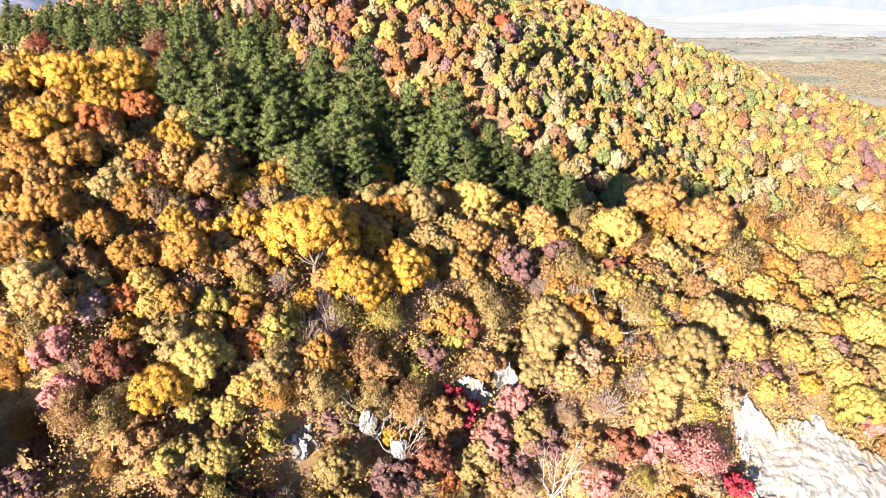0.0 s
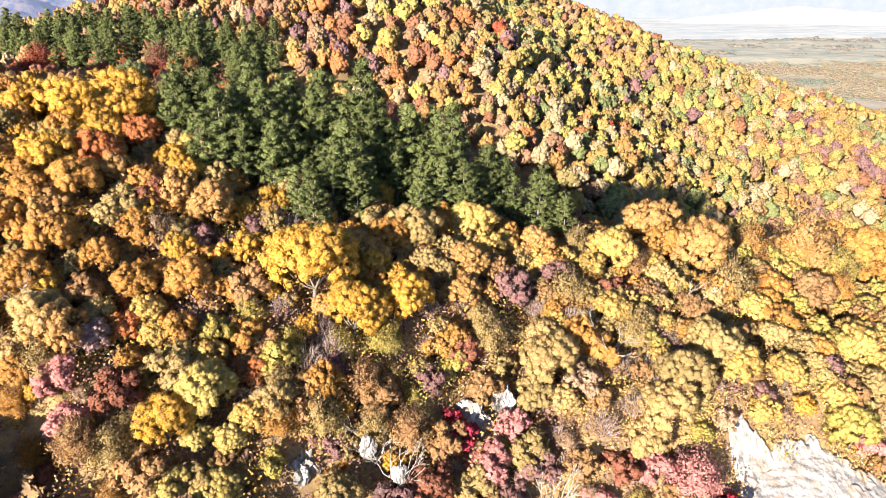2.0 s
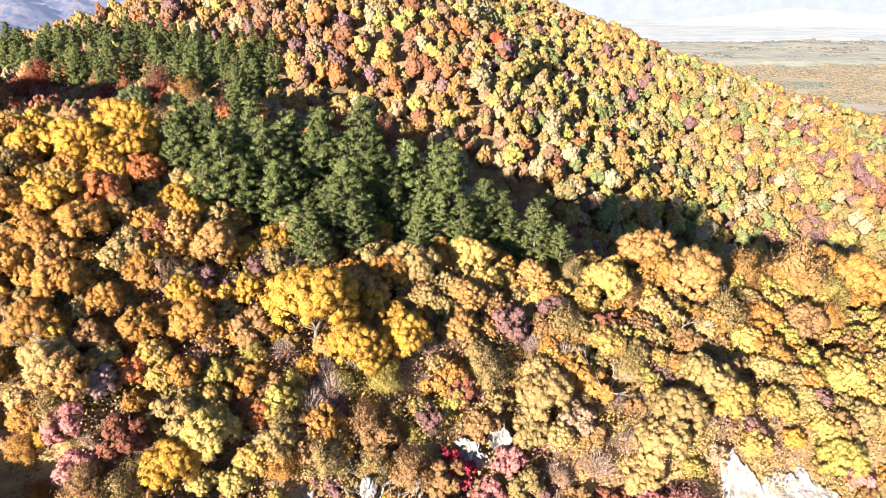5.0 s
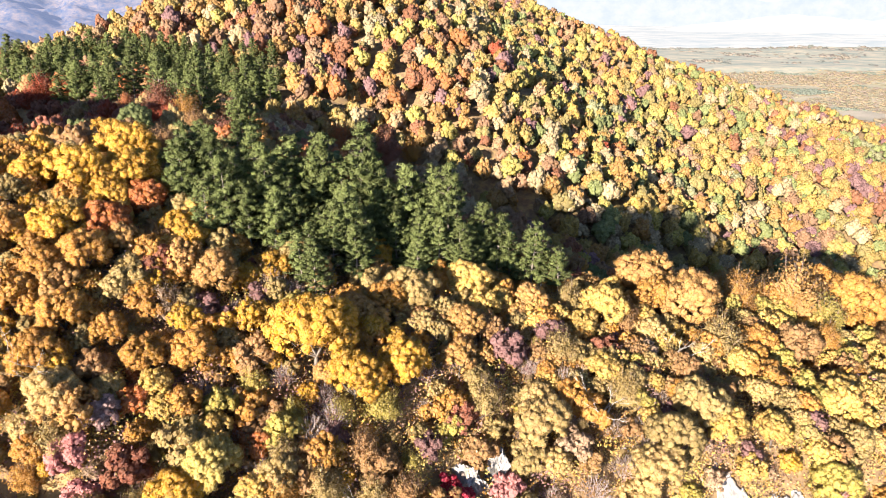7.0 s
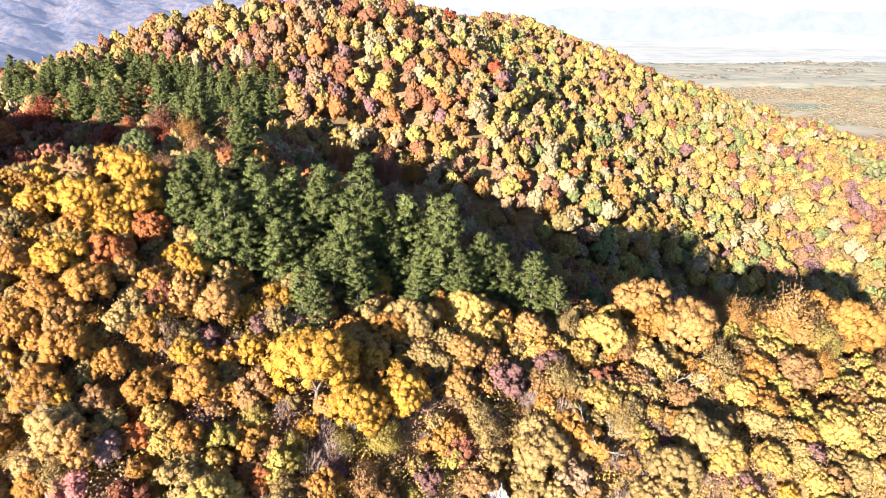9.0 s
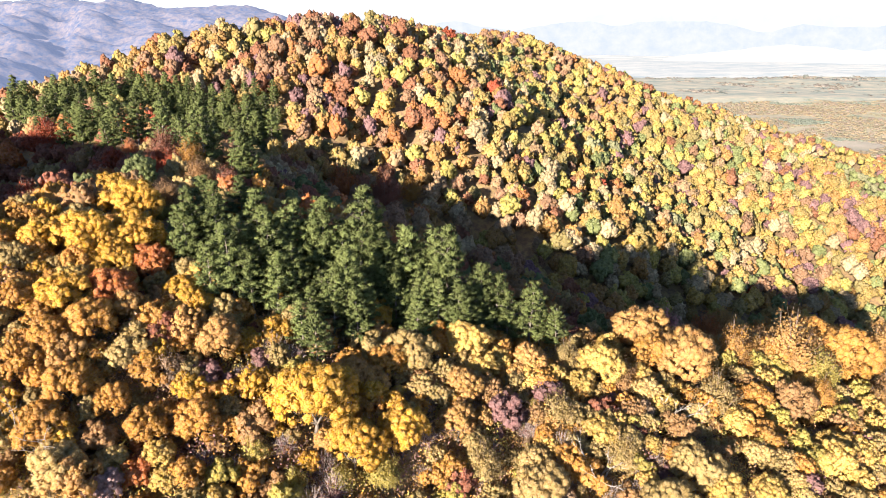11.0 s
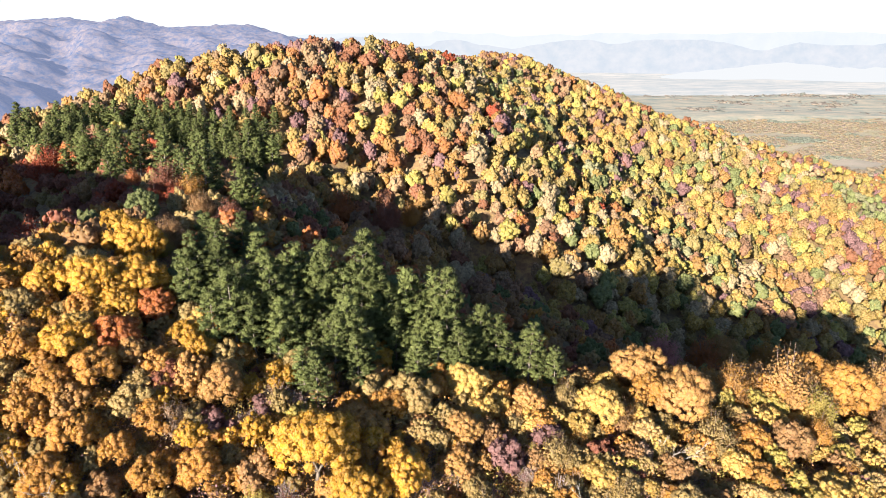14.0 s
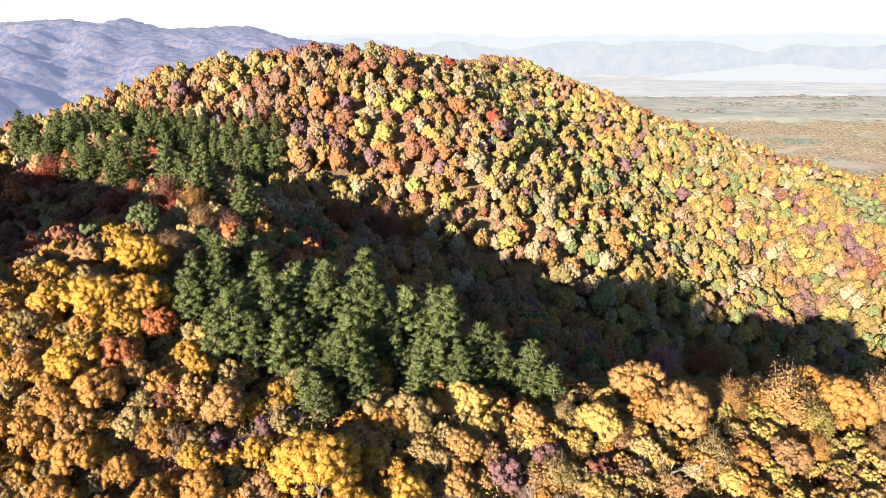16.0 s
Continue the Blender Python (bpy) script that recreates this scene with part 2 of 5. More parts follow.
def land(x, y):
    """Height of the ground at places x, y."""
    x, y = np.asarray(x, dtype=float), np.asarray(y, dtype=float)
    d, zc, s, south = along(x, y, SPUR)
    a = 0.011 - 0.0045 * smooth(5, 40, x)
    dip = np.where(d < 45, a * d * d, a * 2025 + (d - 45) * 0.9)
    cliff = smooth(0, 7, 59 + 0.38 * np.clip(x + 10, 0, 60) - 4 * smooth(-15, -45, x) - y) * 6
    spur = zc - np.where(south, dip + cliff, np.sqrt((0.62 * d) ** 2 + 16) - 4)
    hill = np.full(x.shape, -900.0)
    s0 = 0.0
    for p, q in zip(HILL, HILL[1:]):
        d, zc, s, _ = along(x, y, [p, q])
        s = s + s0
        s0 += math.hypot(q[0] - p[0], q[1] - p[1])
        gully = (1 - np.abs(np.sin(s / 44 + 0.4 * np.sin(d / 60)))) ** 2 * 9 * smooth(15, 80, d)
        hill = np.maximum(hill, zc - (np.sqrt((0.52 * d) ** 2 + 64) - 8) - gully)
    d = along(x, y, HILL)[0]
    hill = hill + 3.5 * waves(x, y, 95, 3) * smooth(20, 90, d)
    d, zc, s, south = along(x, y, FLANK)
    hill = np.maximum(hill, zc - (np.sqrt((0.3 * d) ** 2 + 16) - 4) + 3 * waves(x, y, 110, 4))
    hill = hill - 12 * np.exp(-((x - 115) / 75) ** 2 - ((y - 425) / 75) ** 2)
    plain = PLAIN + 6 * waves(x, y, 700, 5) + 2 * waves(x, y, 160, 6)
    k = 5.0
    top = np.maximum(np.maximum(spur, hill), plain)
    h = top + k * np.log(np.exp((spur - top) / k) + np.exp((hill - top) / k) + np.exp((plain - top) / k))
    # pit added to the slope's shape so that a dark shaded patch forms there
    shade_hollow = 14 * np.exp(-((x + 43) / 5.5) ** 4 - ((y - 54) / 4.6) ** 4)
    return h + 0.7 * waves(x, y, 14, 8) - shade_hollow


def height(x, y):
    return float(land(np.array([x]), np.array([y]))[0])


def mesh_from(name, verts, faces, mat, smooth_shade=False, parent=None, tint=None, out=None):
    """A mesh object from arrays of vertices and equal-sided faces."""
    me = bpy.data.meshes.new(name)
    verts, faces = np.asarray(verts, dtype=np.float32), np.asarray(faces, dtype=np.int32)
    n, k = faces.shape
    me.vertices.add(len(verts))
    me.vertices.foreach_set("co", verts.ravel())
    me.loops.add(n * k)
    me.loops.foreach_set("vertex_index", faces.ravel())
    me.polygons.add(n)
    me.polygons.foreach_set("loop_start", np.arange(0, n * k, k, dtype=np.int32))
    if smooth_shade:
        me.polygons.foreach_set("use_smooth", np.ones(n, dtype=bool))
    if tint is not None:
        layer = me.color_attributes.new("tint", "FLOAT_COLOR", "POINT")
        layer.data.foreach_set("color", np.asarray(tint, dtype=np.float32).ravel())
    if out is not None:
        layer = me.attributes.new("out", "FLOAT_VECTOR", "POINT")
        layer.data.foreach_set("vector", np.asarray(out, dtype=np.float32).ravel())
    me.materials.append(mat)
    me.update(calc_edges=True)
    ob = new(name, me)
    ob.parent = parent
    return ob


def grid_sheet(xs, ys, fn):
    gx, gy = np.meshgrid(xs, ys)
    verts = np.stack([gx, gy, fn(gx, gy)], -1).reshape(-1, 3)
    w, h = len(xs), len(ys)
    i = (np.arange(h - 1)[:, None] * w + np.arange(w - 1)[None, :]).ravel()
    return verts, np.stack([i, i + 1, i + 1 + w, i + w], 1)


# one sheet, fine near the spur and coarse towards the horizon
u = np.linspace(-1, 1, 341)
xs = 60 * np.sinh(u * 5.12)
ys = 100 + 75 * np.sinh(np.linspace(-0.86, 1, 381) * 4.85)
ground = mesh_from("ground", *grid_sheet(xs, ys, land), GROUND, True)
tagged(ground, "wooded limestone hills falling to a pale farmed plain", "ground", kind="structure")


# ---- tree kinds ----
def cards(centre, normal, length, width, r, axis=None):
    """Leaf sprays: small bent quads at the centres, facing the normals; axis: the way they point, if they have one."""
    n = len(centre)
    normal = normal / np.maximum(np.linalg.norm(normal, axis=1, keepdims=True), 1e-6)
    a = np.cross(normal, r.normal(size=(n, 3))) if axis is None else axis - normal * (axis * normal).sum(1, keepdims=True)
    a /= np.maximum(np.linalg.norm(a, axis=1, keepdims=True), 1e-6)
    b = np.cross(normal, a)
    length, width = length * r.uniform(0.7, 1.35, (n, 1)), width * r.uniform(0.7, 1.35, (n, 1))
    bend = normal * length * r.uniform(-0.5, 0.1, (n, 1))
    v = np.stack([centre - a * length + bend, centre - b * width, centre + a * length + bend, centre + b * width], 1).reshape(-1, 3)
    return v, np.arange(4 * n).reshape(-1, 4)


def joined(pieces):
    """Meshes as one: vertices, faces and, for foliage, the outward direction of the clump at each vertex."""
    vs, fs, os, n = [], [], [], 0
    for v, f, *o in pieces:
        vs.append(v)
        fs.append(f + n)
        os += o
        n += len(v)
    return (np.concatenate(vs), np.concatenate(fs)) + ((np.concatenate(os),) if os else ())


def unit(d):
    return d / np.maximum(np.linalg.norm(d, axis=-1, keepdims=True), 1e-6)


def ball():
    """A coarse round lump of 24 quads."""
    v, f = [], []
    for axis in range(3):
        for sgn in (-1, 1):
            base = len(v)
            for i in (-1, 0, 1):
                for j in (-1, 0, 1):
                    p = [0, 0, 0]
                    p[axis], p[(axis + 1) % 3], p[(axis + 2) % 3] = sgn, i * 0.9, j * 0.9
                    p = np.array(p, dtype=float)
                    v.append(p / np.linalg.norm(p))
            for i in (0, 1):
                for j in (0, 1):
                    q = [base + i * 3 + j, base + (i + 1) * 3 + j, base + (i + 1) * 3 + j + 1, base + i * 3 + j + 1]
                    f.append(q if sgn > 0 else q[::-1])
    return np.array(v), np.array(f)


BALL = ball()


def rhomb():
    """A small round lump of 12 quads."""
    corner = [(a, b, c) for a in (-1, 1) for b in (-1, 1) for c in (-1, 1)]
    axes = [tuple(2 * sgn if k == axis else 0 for k in range(3)) for axis in range(3) for sgn in (-1, 1)]
    v, f = np.array(corner + axes, dtype=float) / 1.85, []
    for i, p in enumerate(corner):
        for k in range(3):
            if p[k] < 0:
                q = list(p)
                q[k] = 1
                m, n = ((k + 1) % 3, (k + 2) % 3)
                quad = [i, 8 + 2 * m + (p[m] > 0), corner.index(tuple(q)), 8 + 2 * n + (p[n] > 0)]
                a, b, c = (v[quad[t]] for t in (0, 1, 2))
                f.append(quad if np.dot(np.cross(b - a, c - a), a + c) > 0 else quad[::-1])
    return v, np.array(f)


RHOMB = rhomb()


def tube(points, radii, sides=6):
    """A bent tapering limb through the points."""
    pts = np.asarray(points, dtype=float)
    v = []
    for i, p in enumerate(pts):
        d = pts[min(i + 1, len(pts) - 1)] - pts[max(i - 1, 0)]
        d /= np.linalg.norm(d) + 1e-9
        a = np.cross(d, (0.31, 0.95, 0.1))
        a /= np.linalg.norm(a) + 1e-9
        b = np.cross(d, a)
        for k in range(sides):
            t = 2 * math.pi * k / sides
            v.append(p + radii[i] * (a * math.cos(t) + b * math.sin(t)))
    f = [[i * sides + k, i * sides + (k + 1) % sides, (i + 1) * sides + (k + 1) % sides, (i + 1) * sides + k] for i in range(len(pts) - 1) for k in range(sides)]
    return np.array(v), np.array(f)


def limb(a, b, r0, r1, r, bow=0.12, n=4):
    a, b = np.asarray(a, dtype=float), np.asarray(b, dtype=float)
    ln = np.linalg.norm(b - a)
    pts = [a + (b - a) * t + (r.normal(size=3) * ln * bow * 0.4 + np.array([0, 0, -ln * bow * 0.5])) * math.sin(math.pi * t) for t in np.linspace(0, 1, n)]
    return tube(pts, np.linspace(r0, r1, n), 5)


def boughs(r, count, R, zc, flat=0.8, reach=(0.45, 0.74), girth=(0.36, 0.48)):
    """The large masses of a crown: centre and radius of each, spread evenly over the crown's upper three quarters."""
    out = []
    for i in range(count):
        z = 1 - 1.5 * (i + 0.5) / count
        a = i * 2.39996 + r.uniform(-0.5, 0.5)
        q = math.sqrt(max(0, 1 - z * z))
        k = r.uniform(*reach)
        out.append((np.array([q * math.cos(a) * R * k, q * math.sin(a) * R * k, zc + z * R * flat * k]), R * r.uniform(*girth)))
    return out


def clumps(r, masses, each, middle, girth=(0.28, 0.5), up=0.25):
    """Leaf clumps sitting on the masses: centre, radius and outward direction."""
    out = []
    for c, q in masses:
        away = unit(c - middle) * 0.5
        for d in unit(unit(r.normal(size=(each, 3))) + away + np.array([0, 0, up])):
            k = r.uniform(*girth)
            out.append((c + d * q * r.uniform(0.7, 1.08) * (1 - 0.4 * k), q * k, d))
    return out


def clump_leaves(lobes, r, per, length, width, middle, loose=0.35):
    cs, ns, os = [], [], []
    centres, radii = np.array([l[0] for l in lobes]), np.array([l[1] for l in lobes])
    for c, q, way in lobes:
        d = unit(unit(r.normal(size=(per, 3))) + way * 0.45)
        p = c + d * q * r.uniform(0.7, 1.15, (per, 1))
        keep = (np.linalg.norm(p[:, None] - centres[None], axis=2) < radii[None] * 0.68).sum(1) == 0
        p, d = p[keep], d[keep]
        cs.append(p)
        ns.append(d + r.normal(size=d.shape) * loose)
        os.append(unit(d * 0.62 + way * 0.3 + unit(p - middle) * 0.25))
    v, f = cards(np.concatenate(cs), np.concatenate(ns), length, width, r)
    return v, f, np.repeat(np.concatenate(os), 4, axis=0)


def lumps(lobes, r, middle, fill=0.78, own=0.62):
    """The dense inside of each clump, hidden under its outer sprays."""
    pieces = []
    for c, q, way in lobes:
        a = r.uniform(0, 6.3)
        turn = np.array([[math.cos(a), -math.sin(a), 0], [math.sin(a), math.cos(a), 0], [0, 0, 1]])
        d = RHOMB[0] @ turn
        d = d + np.roll(d, 1, axis=1) * r.uniform(-0.3, 0.3)
        p = c + d * q * fill
        pieces.append((p, RHOMB[1], unit(unit(d) * own + way * (0.92 - own) + unit(p - middle) * 0.25)))
    return joined(pieces)


def heart(R, zc, flat=0.85):
    """The dense leafy inside of a crown."""
    return BALL[0] * np.array([R, R, R * flat]) + np.array([0, 0, zc]), BALL[1], BALL[0]


def oak_crown(seed, masses=16, each=16, per=46, length=0.115, width=0.078, R=4.0, zc=4.9):
    r = np.random.RandomState(seed)
    middle = np.array([0, 0, zc - 0.25 * R])
    big = boughs(r, masses, R, zc)
    lobes = clumps(r, big, each, middle, (0.24, 0.43))
    inner = [(c, q * 0.85, unit(c - middle)) for c, q in big]
    return joined([clump_leaves(lobes, r, per, length, width, middle), lumps(lobes, r, middle), clump_leaves(inner, r, 40, length * 2, width * 2, middle), heart(R * 0.42, zc)]), big


def oak_wood(seed, lobes, R=4.0, zc=4.9, stem=0.22):
    r = np.random.RandomState(seed + 900)
    fork = np.array([r.uniform(-0.3, 0.3), r.uniform(-0.3, 0.3), zc * 0.42])
    pieces = [tube([(0, 0, -0.6), (0.05, 0, 0.6), fork], [stem * 1.4, stem * 1.05, stem * 0.85], 7)]
    for c, q in lobes[::2]:
        pieces.append(limb(fork, c, stem * 0.55, stem * 0.12, r))
    return joined(pieces)


def pine_parts(seed, H=14.0, thin=1.0, sparse=0.0):
    """Black pine: grey stem, close tiers of upswept boughs, each bearing thick tufts of needles; the crown is full and blunt."""
    r = np.random.RandomState(seed)
    wood = [tube([(0, 0, -0.6), (0.1, 0, H * 0.3), (-0.08, 0.06, H * 0.65), (0, 0, H * 0.97)], [0.24, 0.19, 0.12, 0.03], 7)]
    cs, ns, os, ax, tufts = [], [], [], [], []
    z = H * r.uniform(0.2, 0.3)
    while z < H * 0.99:
        t = min(1.0, max(0.0, (z / H - 0.22) / 0.78))
        reach = H * 0.215 * (0.62 + 0.38 * min(1, t * 5)) * max(0.0, 1 - t ** 1.35) ** 0.75 + 0.22
        a0 = r.uniform(0, 6.3)
        n = 6 if t < 0.75 else 4
        for i in range(n):
            if r.rand() < 0.1 + sparse:
                continue
            a = a0 + 2 * math.pi * i / n + r.uniform(-0.45, 0.45)
            ln = reach * r.uniform(0.6, 1.2)
            side = np.array([math.cos(a), math.sin(a), 0])
            root, tip = np.array([0, 0, z - 0.2]), side * ln + np.array([0, 0, z + ln * r.uniform(0.02, 0.32) + t * 0.5])
            wood.append(tube([root, (root + tip) / 2 - np.array([0, 0, 0.14]), tip], [0.06, 0.035, 0.012], 3))
            for k in np.linspace(0.38, 1.02, max(2, int(1.4 + ln * 0.95))):
                c = root + (tip - root) * k + r.normal(size=3) * 0.16
                q = r.uniform(0.42, 0.78) * (0.75 + 0.35 * k)
                m = int(36 * thin)
                d = unit(unit(r.normal(size=(m, 3))) + np.array([0, 0, 0.6]) + side * 0.3)
                cs.append(c + d * q * np.array([1.0, 1.0, 0.62]) * r.uniform(0.55, 1.1, (m, 1)))
                ns.append(np.cross(d, r.normal(size=(m, 3))) + d * 0.5)
                ax.append(d + r.normal(size=d.shape) * 0.6)
                os.append(unit(d * 0.5 + side * 0.42 + np.array([0, 0, 0.25])))
                tufts.append((c, q * 0.8, unit(side * 0.5 + np.array([0, 0, 0.8]))))
        z += H * r.uniform(0.052, 0.075)
    v, f = cards(np.concatenate(cs), np.concatenate(ns), 0.23 / thin ** 0.5, 0.062 / thin ** 0.5, r, np.concatenate(ax))
    return joined([(v, f, np.repeat(np.concatenate(os), 4, axis=0)), lumps(tufts, r, np.array([0, 0, H * 0.4]), 0.56, 0.36)]), joined(wood)


def brush_parts(seed, H=7.0, leaves=3600, spread=0.44, leaf=0.15, shoots=26, core=1.0):
    """A slender-twigged hornbeam or thorn: fans of upright shoots with thin small leaves between which twigs show."""
    r = np.random.RandomState(seed)
    wood, cs, ns, os, ax = [], [], [], [], []
    for i in range(shoots):
        a, k = i * 2.4 + r.uniform(-0.3, 0.3), ((i + 0.6) / shoots) ** 0.55
        tip = np.array([math.cos(a) * k * H * spread, math.sin(a) * k * H * spread, H * (1 - 0.55 * k * k) * r.uniform(0.8, 1.06)])
        foot = np.array([math.cos(a) * 0.3 * k, math.sin(a) * 0.3 * k, H * r.uniform(0.0, 0.25)])
        wood.append(tube([foot, (foot + tip) / 2 + r.normal(size=3) * 0.1, tip * 1.04], [0.05, 0.03, 0.008], 3))
        m = leaves // shoots
        q = r.uniform(0.25, 1.05, (m, 1)) ** 0.7
        cs.append(foot + (tip - foot) * q + r.normal(size=(m, 3)) * H * 0.055)
        lean = np.array([math.cos(a) * k, math.sin(a) * k, 0.55])
        ns.append(lean + r.normal(size=(m, 3)) * 0.6)
        ax.append(unit(tip - foot) + r.normal(size=(m, 3)) * 0.6)
        os.append(unit(lean + unit(cs[-1] - (foot + (tip - foot) * q)) * 0.7))
        for _ in range(2):
            s = foot + (tip - foot) * r.uniform(0.55, 0.9)
            wood.append(tube([s, s + (tip - foot) * 0.3 + r.normal(size=3) * H * 0.06], [0.02, 0.006], 3))
    v, f = cards(np.concatenate(cs), np.concatenate(ns), leaf * 1.1, leaf * 0.62, r, np.concatenate(ax))
    return joined([(v, f, np.repeat(np.concatenate(os), 4, axis=0)), heart(H * 0.2 * core, H * 0.36, 1.1)]), joined(wood)


def bare_parts(seed, H=7.0):
    """A leafless tree: forking pale limbs down to fine twigs."""
    r = np.random.RandomState(seed)
    pieces = []

    def grow(p, d, ln, rad, depth):
        q = p + d * ln
        pieces.append(tube([p, (p + q) / 2 + r.normal(size=3) * ln * 0.04, q], [rad, rad * 0.8, rad * 0.62], 5 if depth > 2 else 3))
        if depth == 0:
            return
        for _ in range(2 if depth > 1 else 3):
            nd = d + r.normal(size=3) * 0.34 + np.array([0, 0, 0.15])
            grow(q - d * ln * r.uniform(0, 0.3), nd / np.linalg.norm(nd), ln * r.uniform(0.55, 0.8), rad * 0.58, depth - 1)

    for _ in range(5):
        d = np.array([r.normal() * 0.38, r.normal() * 0.38, 1.0])
        grow(np.array([r.normal() * 0.2, r.normal() * 0.2, -0.4]), d / np.linalg.norm(d), H * r.uniform(0.32, 0.5), 0.085, 3)
    return joined(pieces)


class Kind:
    """A kind of tree with a few grown forms; put() plants the next one."""

    def __init__(self, name, category, forms, crown_mat, wood_mat, group):
        self.name, self.category, self.group = name, category, group
        self.made, self.used, self.count = [], [], 0
        for crown, wood in forms:
            root = new(name)
            root.empty_display_size = 0.5
            mesh_from("trunk", *wood, wood_mat, True, root)
            if crown is not None:
                mesh_from("crown", *crown[:2], crown_mat, False, root, out=crown[2])
            self.made.append(root)
            self.used.append(False)

    def put(self, x, y, size, colour, label, turn=None, form=None, tall=1.0, z=None):
        i = self.count % len(self.made) if form is None else form
        self.count += 1
        turn = random.uniform(0, 360) if turn is None else turn
        z = height(x, y) if z is None else z
        m = pose(x, y, z, random.uniform(-4, 4), random.uniform(-4, 4), turn) @ Matrix.Diagonal((size, size, size * tall, 1))
        if self.used[i]:
            ob = copy_thing(self.made[i], m)
        else:
            ob, self.used[i] = self.made[i], True
            ob.matrix_basis = m
        for part in ob.children:
            if part.name.startswith("crown"):
                part.color = (*colour, 1)
        return tagged(ob, label, self.category, self.group)

    def end(self):
        """Take away forms that were never planted."""
        for ob, used in zip(self.made, self.used):
            if not used:
                for o in (*ob.children, ob):
                    bpy.data.objects.remove(o)


def oak_form(seed):
    crown, lobes = oak_crown(seed)
    return crown, oak_wood(seed, lobes)


def bush_form(seed):
    crown, lobes = oak_crown(seed, 8, 10, 26, 0.11, 0.08, 1.7, 1.5)
    return crown, oak_wood(seed, lobes, 1.7, 1.5, 0.09)


OAK = Kind("oak_tree", "tree", [oak_form(s) for s in (11, 12, 13, 14, 15, 16, 17)], LEAF, BARK, "autumn oaks")
BUSH = Kind("smoke_bush", "bush", [bush_form(s) for s in (31, 32, 33, 34)], LEAF, BARK, "coloured bushes")
PINE = Kind("pine_tree", "tree", [pine_parts(s) for s in (41, 42, 43, 44, 45, 46)], NEEDLE, BARK_PINE, "pine stand")
BRUSH = Kind("hornbeam_tree", "tree", [brush_parts(s) for s in (51, 52, 53, 54, 55)], LEAF, TWIG, "hornbeam scrub")
THICKET = Kind("thorn_thicket", "bush", [brush_parts(s, 3.4, 420, 0.62, 0.12, 90, 0.55) for s in (57, 58, 59)], LEAF, TWIG_GREY, "thorn thickets")
BARE = Kind("bare_tree", "tree", [(None, bare_parts(s)) for s in (61, 62, 63)], LEAF, BARK_PALE, "leafless trees")

# leaf colours
GOLD, YELLOW, PALE = (0.488, 0.296, 0.067), (0.480, 0.337, 0.114), (0.440, 0.318, 0.139)
OCHRE, ORANGE, RUST = (0.419, 0.233, 0.072), (0.432, 0.176, 0.073), (0.256, 0.111, 0.071)
OLIVE, LIME, GREEN = (0.336, 0.251, 0.109), (0.376, 0.308, 0.094), (0.152, 0.173, 0.071)
RED, PINK, MAUVE, BROWN = (0.416, 0.057, 0.082), (0.500, 0.239, 0.217), (0.235, 0.136, 0.124), (0.330, 0.201, 0.095)
NEEDLES, BLUISH = (0.108, 0.128, 0.042), (0.208, 0.261, 0.208)
SAY = {GOLD: "golden yellow", YELLOW: "bright yellow", PALE: "pale straw-yellow", OCHRE: "ochre", ORANGE: "orange", RUST: "rust-brown", OLIVE: "olive-yellow", LIME: "yellow-green",
       GREEN: "green", RED: "crimson", PINK: "salmon-pink", MAUVE: "mauve-purple", BROWN: "brown", NEEDLES: "dark green", BLUISH: "grey-green"}
ORANGE_TAN, LIME_PALE, PALE_PINK = (0.430, 0.260, 0.102), (0.430, 0.339, 0.121), (0.440, 0.300, 0.274)
SAGE, BRICK = (0.248, 0.246, 0.137), (0.300, 0.083, 0.046)
TAN, MOSS = (0.367, 0.260, 0.170), (0.264, 0.227, 0.115)
SAY.update({SAGE: "sage-green", BRICK: "brick-red", TAN: "tan", MOSS: "dull olive", ORANGE_TAN: "orange-tan", LIME_PALE: "pale yellow-green", PALE_PINK: "pale pinkish-buff"})
planted = []


def plant(kind, x, y, size, colour, **more):
    words = {"oak_tree": "oak with a clumpy crown on the slope", "smoke_bush": "bush among the trees on the slope", "pine_tree": "pine with tiered boughs on the ridge",
             "hornbeam_tree": "hornbeam with thin upright shoots on the slope", "bare_tree": "forking tree above the rocks", "thorn_thicket": "thorn thicket of bare twigs among the rocks"}[kind.name]
    lead = "leafless pale grey" if kind is BARE else SAY[colour]
    shade = random.uniform(0.75, 1.25) if kind is PINE else random.uniform(0.88, 1.12)
    planted.append((x, y, size * {"oak_tree": 4, "smoke_bush": 1.7, "pine_tree": 3, "hornbeam_tree": 3.2, "bare_tree": 1.5, "thorn_thicket": 1.9}[kind.name]))
    return kind.put(x, y, size, tuple(c * shade for c in colour), lead + " " + words, **more)


# ---- limestone outcrops ----
# the first circle is no rock: it keeps plants out of the shaded pit
ROCKS = [(-43.0, 53.5, 4.0)]


